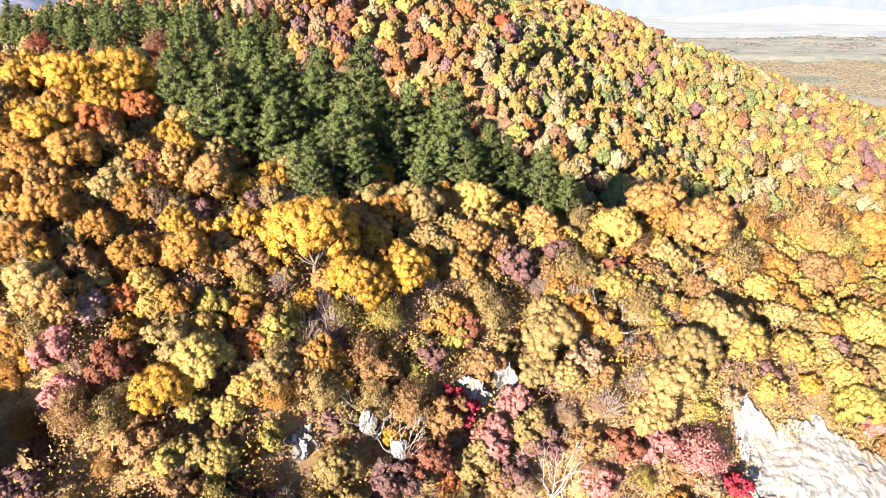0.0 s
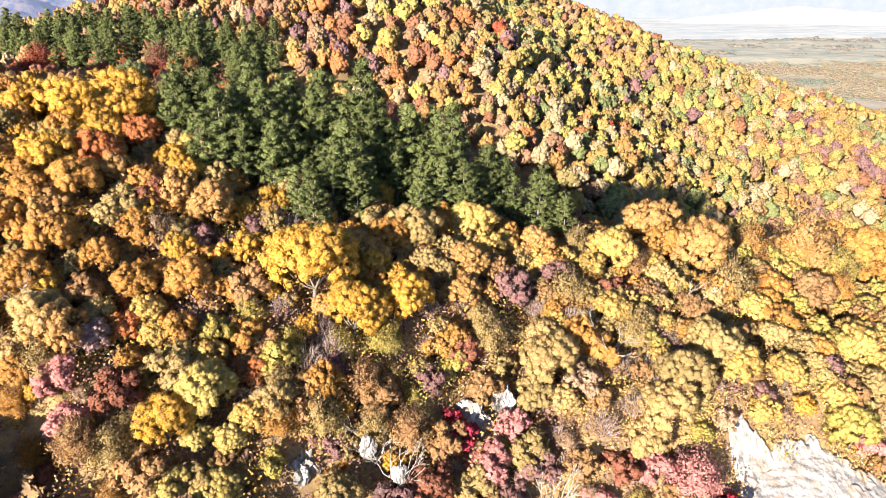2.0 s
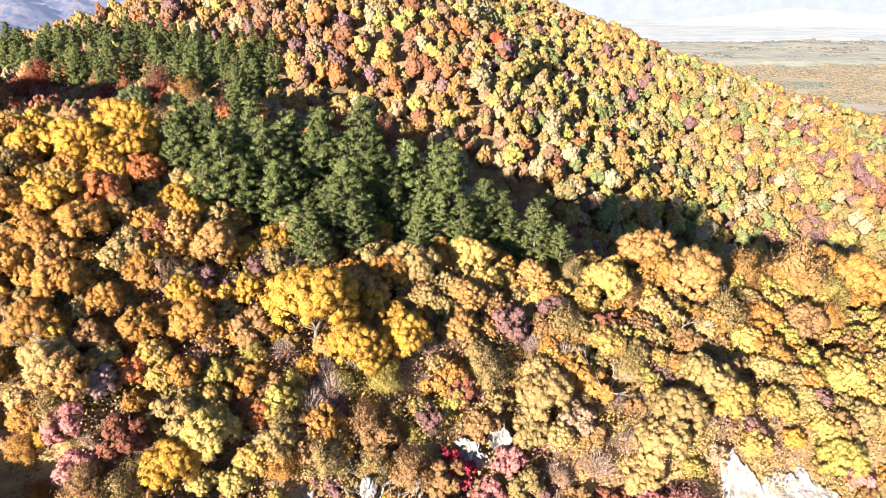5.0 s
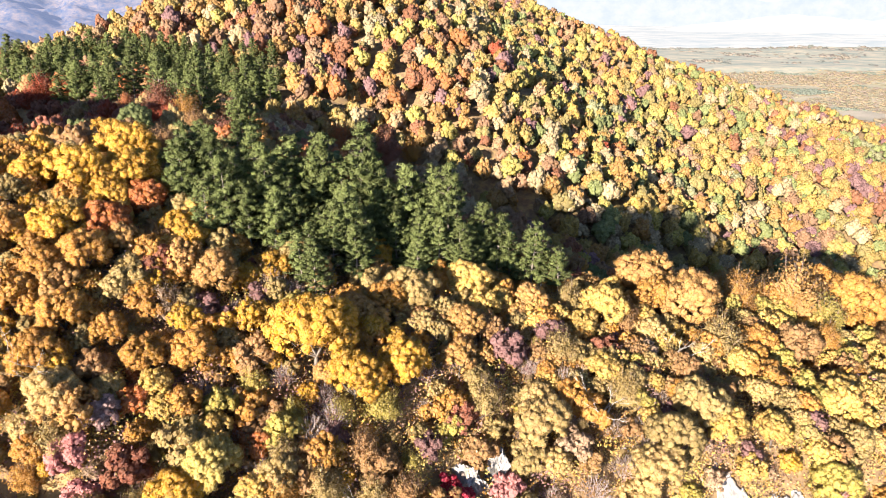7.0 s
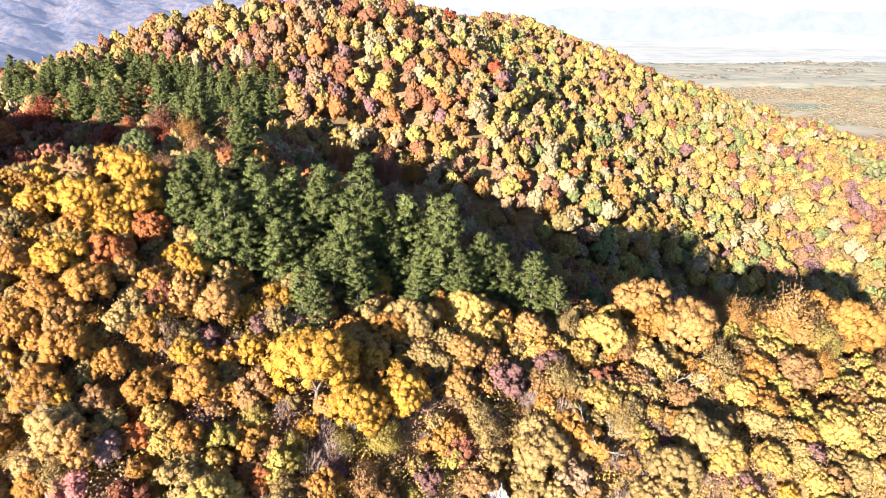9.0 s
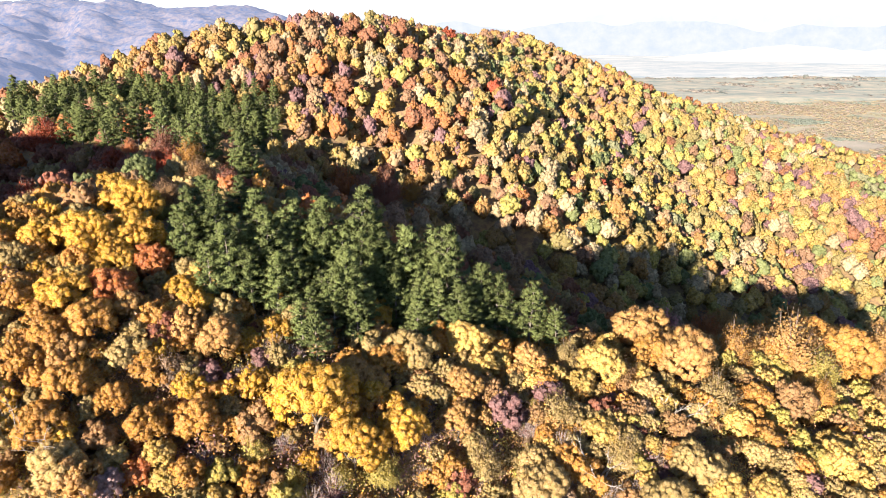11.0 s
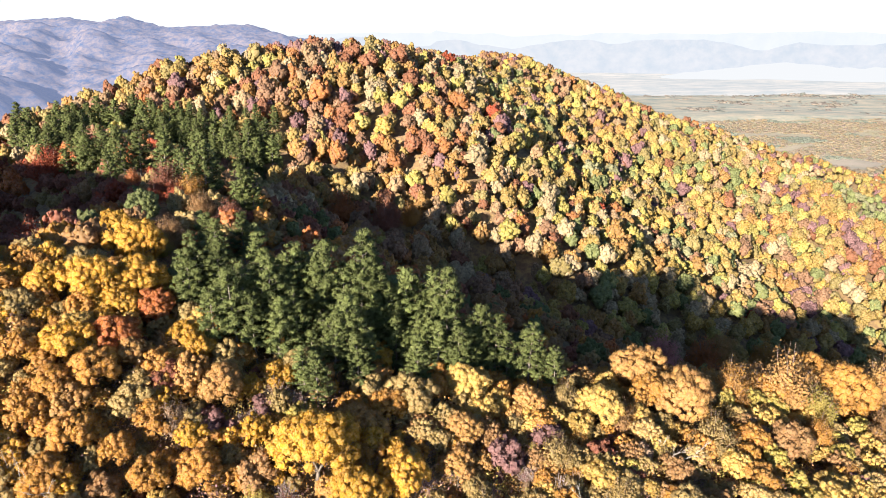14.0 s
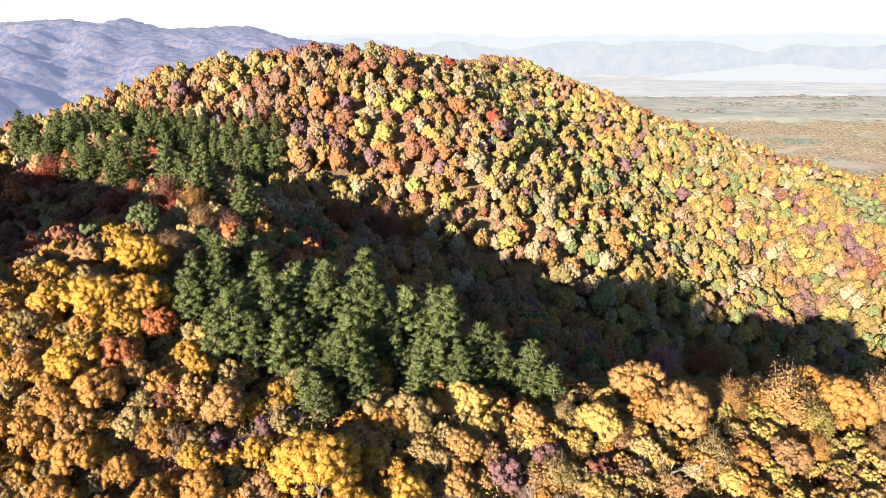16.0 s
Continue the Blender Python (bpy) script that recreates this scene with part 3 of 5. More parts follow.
def outcrop(x, y, z, sx, sy, sz, turn, seed, label, lean=0):
    """A blocky weathered crag standing out of the slope; z is its middle."""
    r = np.random.RandomState(seed)
    bm = bmesh.new()
    bmesh.ops.create_icosphere(bm, subdivisions=6 if sx > 5 else 5, radius=1.0)
    off = Vector(r.uniform(0, 50, 3))
    planes = []
    for _ in range(26):
        n = Vector(r.normal(size=3))
        n.z *= 0.6
        planes.append((n.normalized(), r.uniform(0.66, 0.95)))
    for v in bm.verts:
        p = v.co.normalized()
        for n, d in planes:
            over = p.dot(n) - d
            if over > 0:
                p -= n * over
        q = Vector((p.x * sx, p.y * sy, p.z * sz)) * 1.15
        w = Vector((q.x, q.y, q.z * 0.5)) + off
        crack = max(0.0, 0.12 - abs(noise.noise(w * 0.55))) * 3.2
        rough = noise.fractal(w * 0.9, 0.8, 2.1, 7) * 0.32 + noise.fractal(w * 0.3, 0.9, 2.0, 4) * 0.45 + noise.fractal(w * 2.6, 0.7, 2.0, 5) * 0.14
        v.co = q + p.normalized() * (rough - crack) * min(1.5, 0.75 * min(sx, sz))
    me = bpy.data.meshes.new("rock_outcrop")
    bm.to_mesh(me)
    bm.free()
    me.materials.append(ROCK)
    ob = new("rock_outcrop", me)
    ob.matrix_basis = pose(x, y, z, lean, 0, turn)
    ROCKS.append((x, y - 1, max(sx, sy) * 0.72))
    return tagged(ob, label, "rock", "limestone outcrops")


outcrop(-14.8, 59.6, 4.6, 2.2, 1.8, 2.4, 10, 1, "grey-white limestone boulder jutting from the scrub")
outcrop(-8.2, 61.8, 5.9, 0.9, 0.9, 1.6, 40, 2, "small pale limestone block in the scrub")
outcrop(-4.6, 60.0, 3.7, 0.9, 0.8, 1.4, 15, 3, "small pale limestone block in the scrub")
outcrop(3.6, 69.5, 3.5, 2.7, 1.9, 2.7, -12, 4, "pale limestone crag beside a dark cleft")
outcrop(7.4, 71.4, 3.9, 1.9, 1.6, 3.4, 25, 5, "dark upright limestone crag beside a cleft")
outcrop(19.5, 76.0, 2.6, 1.3, 1.2, 2.8, 30, 6, "narrow limestone rib between trees")
outcrop(24.3, 76.2, 1.6, 1.3, 1.2, 2.8, -20, 7, "narrow limestone rib between trees")
outcrop(21.5, 72.5, -3.6, 1.6, 1.2, 1.8, 5, 8, "low limestone block between trees")


def limestone_slab(seed=9):
    """A broad bare shelf of rock lying on the steep slope, broken into ledges, with an uneven rim."""
    xs, ys = np.linspace(34, 68, 171), np.linspace(60, 80, 111)
    v, f = grid_sheet(xs, ys, land)
    out = []
    for x, y, z in v:
        n1 = noise.fractal(Vector((x * 0.35, y * 0.35, seed)), 0.8, 2.0, 5)
        n2 = noise.fractal(Vector((x * 1.3, y * 1.3, seed + 5)), 0.7, 2.1, 6)
        rim = float(np.interp(x, (36, 41, 43.5, 46, 51, 55, 66), (75.8, 76.0, 74.6, 76.6, 77.0, 75.0, 76.0))) + n1 * 1.1 + n2 * 0.18
        inside = min(x - 36.6 - 0.3 * (75 - y) * (y < 75) * 0.35 - n1 * 1.2 - n2 * 0.15, rim - y)
        bench = noise.fractal(Vector((x * 0.2, y * 0.55, z * 0.5)), 0.6, 2.2, 5)
        block = noise.cell(Vector((x * 0.45 + n1 * 0.4, y * 0.5 + n2 * 0.3, 1.0)))
        up = 1.15 * min(1.0, max(0.0, inside / 0.7)) - 0.6 if inside > 0 else -0.6
        out.append((x, y, z + up + (0.5 + 0.18 * bench + 0.2 * block + 0.045 * n2 + 0.15 * n1) * (inside > 0)))
    out = np.array(out)
    low = out - np.array([0, 0, 2.5])
    n, w, h = len(out), len(xs), len(ys)
    edge = np.concatenate([np.arange(w), np.arange(1, h) * w + w - 1, np.arange(w - 2, -1, -1) + (h - 1) * w, np.arange(h - 2, 0, -1) * w])
    nxt = np.roll(edge, -1)
    sides = np.stack([nxt, edge, edge + n, nxt + n], 1)
    ob = mesh_from("rock_slab", np.concatenate([out, low]), np.concatenate([f, f[:, ::-1] + n, sides]), ROCK_PALE)
    return tagged(ob, "broad white limestone slab with ochre stains on the slope", "rock", "limestone outcrops")


limestone_slab()
ROCKS += [(43.0, 69.5, 4.2), (50.0, 71.0, 4.6), (57.5, 70.5, 4.0), (46.0, 64.5, 4.5), (53.0, 66.0, 4.0), (49.5, 75.0, 2.2), (39.5, 72.5, 2.8), (40.5, 66.0, 4.0)]


# ---- chosen trees on the near slope and ridge ----
plant(OAK, -50.8, 95.0, 1.05, GOLD)
plant(OAK, -45.5, 98.8, 1.03, GOLD)
plant(OAK, -56.7, 93.8, 0.76, GOLD)
plant(OAK, -47.7, 94.5, 0.67, GOLD)
plant(OAK, -48.6, 83.0, 0.81, GOLD)
plant(OAK, -43.9, 86.5, 0.85, ORANGE)
plant(OAK, -42.3, 95.8, 0.79, ORANGE)
plant(OAK, -44.2, 80.5, 0.80, OCHRE)
plant(OAK, -47.8, 77.5, 0.74, OCHRE)
plant(OAK, -39.6, 81.8, 0.65, OLIVE)
plant(OAK, -33.4, 88.5, 0.87, GOLD)
plant(OAK, -34.1, 81.2, 0.60, OCHRE)
plant(OAK, -29.1, 83.2, 1.01, ORANGE_TAN)
plant(OAK, -22.5, 88.0, 0.84, GOLD)
plant(BUSH, -23.4, 83.2, 1.30, MAUVE)
plant(BUSH, -30.1, 79.2, 1.30, MAUVE)
plant(BUSH, -27.0, 79.5, 1.10, MAUVE)
plant(OAK, -15.7, 76.5, 1.30, GOLD)
plant(OAK, -11.7, 84.5, 0.74, ORANGE_TAN)
plant(OAK, -14.1, 75.2, 0.59, ORANGE_TAN)
plant(OAK, -4.7, 77.5, 1.30, GOLD)
plant(OAK, 4.6, 96.5, 1.14, YELLOW)
plant(OAK, -3.8, 90.0, 1.11, OLIVE)
plant(OAK, 7.0, 93.2, 0.91, YELLOW)
plant(OAK, 14.2, 96.8, 0.68, ORANGE_TAN)
plant(OAK, 26.0, 98.8, 0.96, YELLOW)
plant(OAK, 21.8, 94.5, 0.89, YELLOW)
plant(OAK, 33.2, 95.5, 0.95, PALE)
plant(OAK, 44.4, 112.2, 1.28, BROWN)
plant(BRUSH, 55.4, 115.5, 1.32, OCHRE)
plant(OAK, 64.2, 117.8, 1.14, OCHRE)
plant(BRUSH, 70.9, 112.8, 1.31, LIME)
plant(OAK, 82.6, 121.2, 1.06, OCHRE)
plant(OAK, 13.3, 74.8, 0.96, PALE)
plant(OAK, 13.1, 79.0, 0.64, PALE)
plant(OAK, 14.6, 71.2, 0.76, PALE)
plant(OAK, 23.5, 83.8, 1.04, YELLOW)
plant(OAK, 35.7, 79.8, 1.20, OLIVE)
plant(OAK, 30.6, 73.8, 1.13, OLIVE)
plant(OAK, 38.5, 78.2, 1.01, YELLOW)
plant(OAK, 27.4, 70.8, 0.94, PALE)
plant(OAK, 24.7, 69.0, 0.68, PALE)
plant(OAK, 32.5, 71.5, 0.52, LIME)
plant(OAK, 46.6, 80.0, 0.98, YELLOW)
plant(OAK, 47.5, 86.5, 0.70, PALE)
plant(OAK, 55.1, 76.8, 1.03, LIME)
plant(BUSH, 48.5, 78.5, 1.10, GOLD)
plant(OAK, 59.6, 100.5, 1.20, BROWN)
plant(OAK, 60.4, 88.0, 0.82, YELLOW)
plant(BUSH, 42.5, 77.5, 0.88, MAUVE)
plant(BUSH, 56.8, 100.8, 1.08, MAUVE)
plant(BUSH, 69.0, 96.2, 1.30, MAUVE)
plant(BUSH, 58.1, 77.0, 1.21, PINK)
plant(OAK, -24.9, 60.8, 0.79, LIME_PALE)
plant(OAK, -21.6, 58.0, 0.60, LIME_PALE)
plant(OAK, -24.7, 57.5, 0.63, LIME_PALE)
plant(OAK, -26.3, 53.2, 0.67, LIME_PALE)
plant(OAK, -22.0, 53.8, 0.67, LIME_PALE)
plant(BUSH, -20.9, 64.5, 1.12, ORANGE)
plant(BUSH, -22.5, 66.5, 0.65, ORANGE)
plant(BUSH, -17.3, 65.0, 0.52, RED)
plant(BUSH, -19.9, 57.8, 0.52, MAUVE)
plant(BUSH, -38.8, 60.0, 1.18, PINK)
plant(BUSH, -36.2, 56.8, 1.08, PINK)
plant(BUSH, -37.5, 58.5, 0.88, PINK)
plant(BUSH, -34.4, 66.2, 1.19, ORANGE)
plant(BUSH, -35.0, 69.5, 0.74, ORANGE)
plant(OAK, -36.5, 63.5, 0.69, PALE_PINK)
plant(OAK, -41.6, 63.5, 0.75, PALE)
plant(OAK, -44.5, 67.2, 0.74, OCHRE)
plant(OAK, -43.4, 61.2, 0.57, PALE)
plant(OAK, -38.7, 72.0, 0.86, OCHRE)
plant(OAK, -34.4, 71.0, 0.86, OCHRE)
plant(OAK, -28.9, 72.0, 0.91, OCHRE)
plant(OAK, -28.5, 66.2, 0.68, OCHRE)
plant(OAK, -43.3, 72.0, 0.70, OCHRE)
plant(OAK, -25.9, 72.8, 0.49, OCHRE)
plant(BRUSH, -17.3, 68.8, 0.67, LIME)
plant(BRUSH, -12.0, 71.2, 0.62, LIME)
plant(BRUSH, -22.2, 71.5, 0.61, LIME)
plant(BRUSH, -7.0, 73.0, 0.64, LIME)
plant(BUSH, 2.3, 66.2, 1.02, RED)
plant(BUSH, 1.0, 68.0, 0.69, RED)
plant(BUSH, 8.5, 68.8, 1.30, PINK)
plant(BUSH, 5.5, 64.2, 1.30, PINK)
plant(BUSH, -4.7, 58.2, 1.30, MAUVE)
plant(BUSH, 7.7, 63.0, 1.26, MAUVE)
plant(BUSH, 1.0, 60.2, 0.98, ORANGE)
plant(BUSH, -14.0, 61.5, 0.47, MAUVE)
plant(BUSH, -37.0, 48.5, 1.05, MAUVE)
plant(BRUSH, -34.7, 54.2, 0.62, BROWN)
plant(BRUSH, -30.2, 58.0, 0.65, OCHRE)
plant(BRUSH, -30.8, 62.0, 0.61, OLIVE)
plant(BRUSH, -31.6, 52.2, 0.67, ORANGE_TAN)
plant(BRUSH, -12.1, 63.5, 0.45, OLIVE)
plant(BRUSH, -9.1, 67.2, 0.67, BROWN)
plant(BRUSH, -3.5, 69.0, 0.62, LIME)
plant(BRUSH, -5.6, 71.0, 0.63, OLIVE)
plant(BRUSH, 0.4, 79.2, 0.61, OLIVE)
plant(BRUSH, 6.1, 77.2, 0.68, OLIVE)
plant(BRUSH, -4.0, 64.2, 0.66, BROWN)
plant(BRUSH, -0.9, 62.2, 0.52, LIME)
plant(BRUSH, 14.9, 67.5, 0.70, TAN)
plant(BRUSH, 18.8, 75.8, 0.75, OLIVE)
plant(BRUSH, 25.8, 81.2, 0.71, OLIVE)
plant(BRUSH, 17.6, 87.0, 0.74, OLIVE)
plant(BRUSH, 12.1, 86.8, 0.66, MAUVE)
plant(BRUSH, 8.8, 83.8, 0.56, MAUVE)
plant(BRUSH, 34.8, 91.0, 0.95, OLIVE)
plant(BRUSH, 44.3, 95.5, 0.91, OLIVE)
plant(BRUSH, 30.7, 67.0, 0.86, PINK)
plant(BRUSH, 23.7, 65.8, 0.78, LIME)
plant(BRUSH, 17.3, 64.8, 0.76, TAN)
plant(BRUSH, -17.4, 54.8, 0.59, ORANGE_TAN)
plant(OAK, 46.3, 91.8, 0.83, YELLOW)
plant(OAK, 54.0, 86.0, 0.80, OCHRE)
plant(OAK, 53.7, 79.5, 0.76, YELLOW)
plant(OAK, 60.1, 82.5, 0.78, OLIVE)
plant(BUSH, 34.6, 65.2, 1.06, RED)
plant(BUSH, 6.1, 62.2, 1.30, BROWN)
plant(BUSH, 9.8, 65.8, 1.30, OLIVE)
plant(BUSH, 11.4, 65.0, 1.30, MAUVE)
plant(BUSH, 21.1, 66.8, 1.30, RUST)
plant(BUSH, 16.1, 66.0, 1.30, BROWN)
plant(BUSH, 3.5, 62.2, 1.30, OLIVE)
plant(BUSH, -1.5, 60.5, 1.28, RUST)
plant(BUSH, 18.1, 64.2, 1.30, PINK)
plant(BUSH, 28.7, 66.2, 1.30, BROWN)
plant(BUSH, 26.3, 68.2, 1.30, PINK)
plant(BARE, -7.6, 62.8, 0.94, PALE)
plant(BARE, 12.2, 63.2, 1.30, PALE)
plant(BARE, 15.5, 63.0, 1.30, PALE)
plant(BARE, 21.5, 79.5, 1.26, PALE)
plant(BARE, -5.0, 60.2, 0.81, PALE)
plant(BARE, -44.4, 67.2, 1.03, PALE)
plant(BARE, 35.1, 91.0, 1.25, PALE)
plant(OAK, -67.7, 139.8, 1.30, GOLD)
plant(OAK, -56.8, 124.5, 1.28, GOLD)
plant(OAK, -100.9, 177.2, 1.04, GOLD)
plant(OAK, -67.3, 109.2, 1.06, OLIVE)
plant(OAK, -71.2, 163.1, 1.63, GREEN)
plant(OAK, 36.6, 112.2, 1.53, ORANGE_TAN)
plant(BRUSH, 86.0, 237.5, 1.90, PINK)
plant(BRUSH, 110.5, 257.8, 1.90, ORANGE)
plant(BRUSH, 63.2, 123.0, 1.34, OCHRE)
plant(OAK, 78.3, 129.0, 1.43, OCHRE)
plant(BRUSH, 96.6, 141.0, 1.56, BROWN)
plant(OAK, 46.3, 114.8, 1.04, OCHRE)
plant(BRUSH, 158.1, 279.5, 1.90, RUST)
plant(BRUSH, 120.3, 265.7, 1.90, ORANGE_TAN)
plant(BRUSH, 144.8, 274.1, 1.90, OCHRE)
plant(BRUSH, 175.9, 283.2, 1.90, ORANGE_TAN)
plant(BRUSH, 197.7, 287.8, 1.90, OCHRE)
plant(BRUSH, 54.7, 113.8, 1.64, ORANGE_TAN)
plant(OAK, 42.7, 104.2, 1.29, ORANGE_TAN)
plant(BRUSH, 66.4, 117.0, 1.56, ORANGE_TAN)
plant(OAK, 81.3, 122.5, 1.50, OCHRE)
plant(BRUSH, 94.6, 129.0, 1.58, ORANGE_TAN)
plant(OAK, 36.1, 106.0, 1.08, OCHRE)
plant(BRUSH, 67.3, 106.0, 1.44, OCHRE)
plant(OAK, 52.5, 99.0, 1.03, OCHRE)
plant(BRUSH, 81.2, 110.8, 1.51, ORANGE_TAN)
plant(BRUSH, -171.5, 291.9, 1.90, BRICK)
plant(BRUSH, -139.4, 245.3, 1.73, BRICK)
plant(BRUSH, -133.6, 264.1, 1.38, BRICK)
plant(BRUSH, -112.6, 237.1, 1.45, RUST)
plant(BRUSH, -111.8, 266.3, 1.40, BRICK)
plant(BRUSH, -96.3, 215.1, 1.51, ORANGE)
plant(BRUSH, -75.6, 190.3, 1.35, RUST)
plant(BRUSH, -68.7, 188.5, 1.17, OCHRE)
plant(BRUSH, -76.9, 267.1, 1.42, ORANGE)
plant(OAK, -110.4, 323.1, 1.56, ORANGE)
plant(BRUSH, -53.7, 196.3, 1.23, OCHRE)
plant(BRUSH, -39.4, 207.6, 1.49, ORANGE)
plant(BRUSH, -40.7, 293.8, 1.90, ORANGE)
plant(BRUSH, -53.7, 173.3, 1.09, RUST)
plant(BRUSH, -104.6, 192.0, 1.38, RUST)
plant(BRUSH, -199.1, 318.0, 1.24, BRICK)
plant(BRUSH, -46.4, 199.9, 1.26, RUST)
plant(BRUSH, -23.3, 292.3, 1.90, RUST)
plant(BRUSH, -11.2, 305.6, 1.49, OCHRE)
plant(OAK, -47.5, 62.0, 0.62, OCHRE)
plant(OAK, -50.5, 61.5, 0.66, GOLD)
plant(BRUSH, -44.8, 61.8, 0.66, OLIVE)
plant(BRUSH, -41.2, 60.8, 0.60, OCHRE)
plant(BRUSH, -52.0, 57.5, 0.62, OCHRE)
plant(OAK, -10.6, 73.8, 0.92, GOLD)
plant(OAK, -42.7, 59.9, 0.5, OCHRE)
plant(BRUSH, -40.2, 60.6, 0.55, OLIVE)
plant(BRUSH, -43.2, 59.1, 0.5, OCHRE)
plant(BRUSH, -38.2, 59.5, 0.5, OLIVE)
plant(OAK, -40.9, 59.6, 0.45, GOLD)
plant(BRUSH, -38.1, 58.3, 0.55, OLIVE)
plant(OAK, -43.3, 58.8, 0.42, OLIVE)
plant(PINE, -36.4, 100.5, 1.04, NEEDLES)
plant(PINE, -38.1, 99.4, 0.89, NEEDLES)
plant(PINE, -33.8, 101.1, 0.99, NEEDLES)
plant(PINE, -29.8, 94.0, 0.99, NEEDLES)
plant(PINE, -29.1, 97.4, 1.00, NEEDLES)
plant(PINE, -27.1, 93.7, 0.83, NEEDLES)
plant(PINE, -26.1, 98.0, 0.99, NEEDLES)
plant(PINE, -25.2, 105.2, 1.08, NEEDLES)
plant(PINE, -22.8, 104.9, 1.19, NEEDLES)
plant(PINE, -18.6, 103.4, 1.32, NEEDLES)
plant(PINE, -18.4, 103.7, 1.11, NEEDLES)
plant(PINE, -20.8, 104.5, 0.98, NEEDLES)
plant(PINE, -12.6, 104.2, 1.32, NEEDLES)
plant(PINE, -9.5, 105.7, 1.32, NEEDLES)
plant(PINE, -15.4, 103.8, 1.02, NEEDLES)
plant(PINE, -13.8, 95.3, 1.04, NEEDLES)
plant(PINE, -11.2, 105.2, 1.06, NEEDLES)
plant(PINE, -11.2, 95.7, 0.88, NEEDLES)
plant(PINE, -16.8, 86.2, 0.64, NEEDLES)
plant(PINE, -18.6, 87.2, 0.70, NEEDLES)
plant(PINE, -7.4, 103.7, 0.98, NEEDLES)
plant(PINE, -5.3, 107.7, 1.29, NEEDLES)
plant(PINE, -0.3, 107.2, 1.32, NEEDLES)
plant(PINE, -1.8, 102.9, 1.05, NEEDLES)
plant(PINE, 1.8, 105.2, 1.24, NEEDLES)
plant(PINE, 3.9, 99.9, 0.90, NEEDLES)
plant(PINE, 7.1, 106.1, 1.04, NEEDLES)
plant(PINE, 9.5, 106.4, 0.98, NEEDLES)
plant(PINE, 15.6, 106.6, 0.93, NEEDLES)
plant(PINE, 20.0, 105.5, 0.79, NEEDLES)
plant(PINE, -3.1, 101.8, 0.80, NEEDLES)
plant(PINE, 12.2, 106.8, 0.86, NEEDLES)
plant(PINE, -6.6, 101.4, 0.78, NEEDLES)
plant(PINE, -23.7, 93.4, 0.89, NEEDLES)
plant(PINE, -21.0, 96.1, 0.89, NEEDLES)
plant(PINE, -18.0, 97.2, 0.79, NEEDLES)
plant(PINE, -28.6, 105.1, 1.09, NEEDLES)
plant(PINE, -47.9, 136.5, 0.99, NEEDLES)
plant(PINE, -45.2, 132.9, 0.99, NEEDLES)
plant(PINE, -41.6, 141.4, 1.00, NEEDLES)
plant(PINE, -2.8, 108.6, 1.20, NEEDLES)
plant(PINE, -32.5, 92.4, 0.90, NEEDLES)
plant(PINE, -15.5, 93.4, 0.79, NEEDLES)
plant(PINE, -9.8, 103.5, 0.89, NEEDLES)
plant(PINE, -0.0, 99.8, 0.80, NEEDLES)
plant(PINE, 6.9, 104.6, 0.80, NEEDLES)
plant(PINE, -23.6, 101.3, 0.90, NEEDLES)
plant(PINE, 17.5, 107.4, 0.76, NEEDLES)
plant(PINE, -184.2, 339.0, 1.15, NEEDLES)
plant(PINE, -175.6, 339.1, 1.33, NEEDLES)
plant(PINE, -164.8, 342.1, 1.40, NEEDLES)
plant(PINE, -158.4, 342.8, 1.37, NEEDLES)
plant(PINE, -151.9, 350.5, 1.27, NEEDLES)
plant(PINE, -143.7, 349.7, 1.40, NEEDLES)
plant(PINE, -131.3, 343.4, 1.25, NEEDLES)
plant(PINE, -99.7, 338.4, 1.37, NEEDLES)
plant(PINE, -91.8, 338.4, 1.13, NEEDLES)
plant(PINE, -114.8, 333.5, 1.24, NEEDLES)
plant(PINE, -84.6, 336.0, 1.11, NEEDLES)
plant(PINE, -169.1, 295.9, 1.40, NEEDLES)
plant(PINE, -164.8, 326.3, 1.11, NEEDLES)
plant(PINE, -151.3, 334.3, 1.35, NEEDLES)
plant(PINE, -135.6, 339.0, 1.23, NEEDLES)
plant(PINE, -99.9, 326.9, 1.26, NEEDLES)
plant(PINE, -113.9, 324.3, 1.10, NEEDLES)
plant(PINE, -159.9, 299.2, 1.18, NEEDLES)
plant(PINE, -119.8, 331.6, 1.11, NEEDLES)
plant(PINE, -171.2, 309.3, 1.19, NEEDLES)
plant(PINE, -168.8, 319.8, 1.33, NEEDLES)
plant(PINE, -167.5, 338.3, 1.35, NEEDLES)
plant(PINE, -161.2, 341.4, 1.12, NEEDLES)
plant(PINE, -153.7, 347.3, 1.11, NEEDLES)
plant(PINE, -144.6, 342.3, 1.28, NEEDLES)
plant(PINE, -137.9, 343.0, 1.31, NEEDLES)
plant(PINE, -129.7, 330.0, 1.40, NEEDLES)
plant(PINE, -167.2, 287.6, 1.31, NEEDLES)
plant(PINE, -129.8, 251.8, 1.40, NEEDLES)
plant(PINE, -119.6, 247.5, 1.34, NEEDLES)
plant(PINE, -100.8, 231.9, 1.38, NEEDLES)
plant(PINE, -106.2, 331.8, 1.32, NEEDLES)
plant(PINE, -93.8, 329.0, 1.10, NEEDLES)
plant(PINE, -84.9, 320.1, 1.36, NEEDLES)
plant(PINE, -78.0, 324.2, 1.29, NEEDLES)
plant(PINE, -68.5, 206.9, 1.40, NEEDLES)
plant(PINE, -96.0, 321.0, 1.11, NEEDLES)
plant(PINE, -117.9, 255.1, 1.31, NEEDLES)
plant(PINE, -139.3, 337.6, 1.10, NEEDLES)
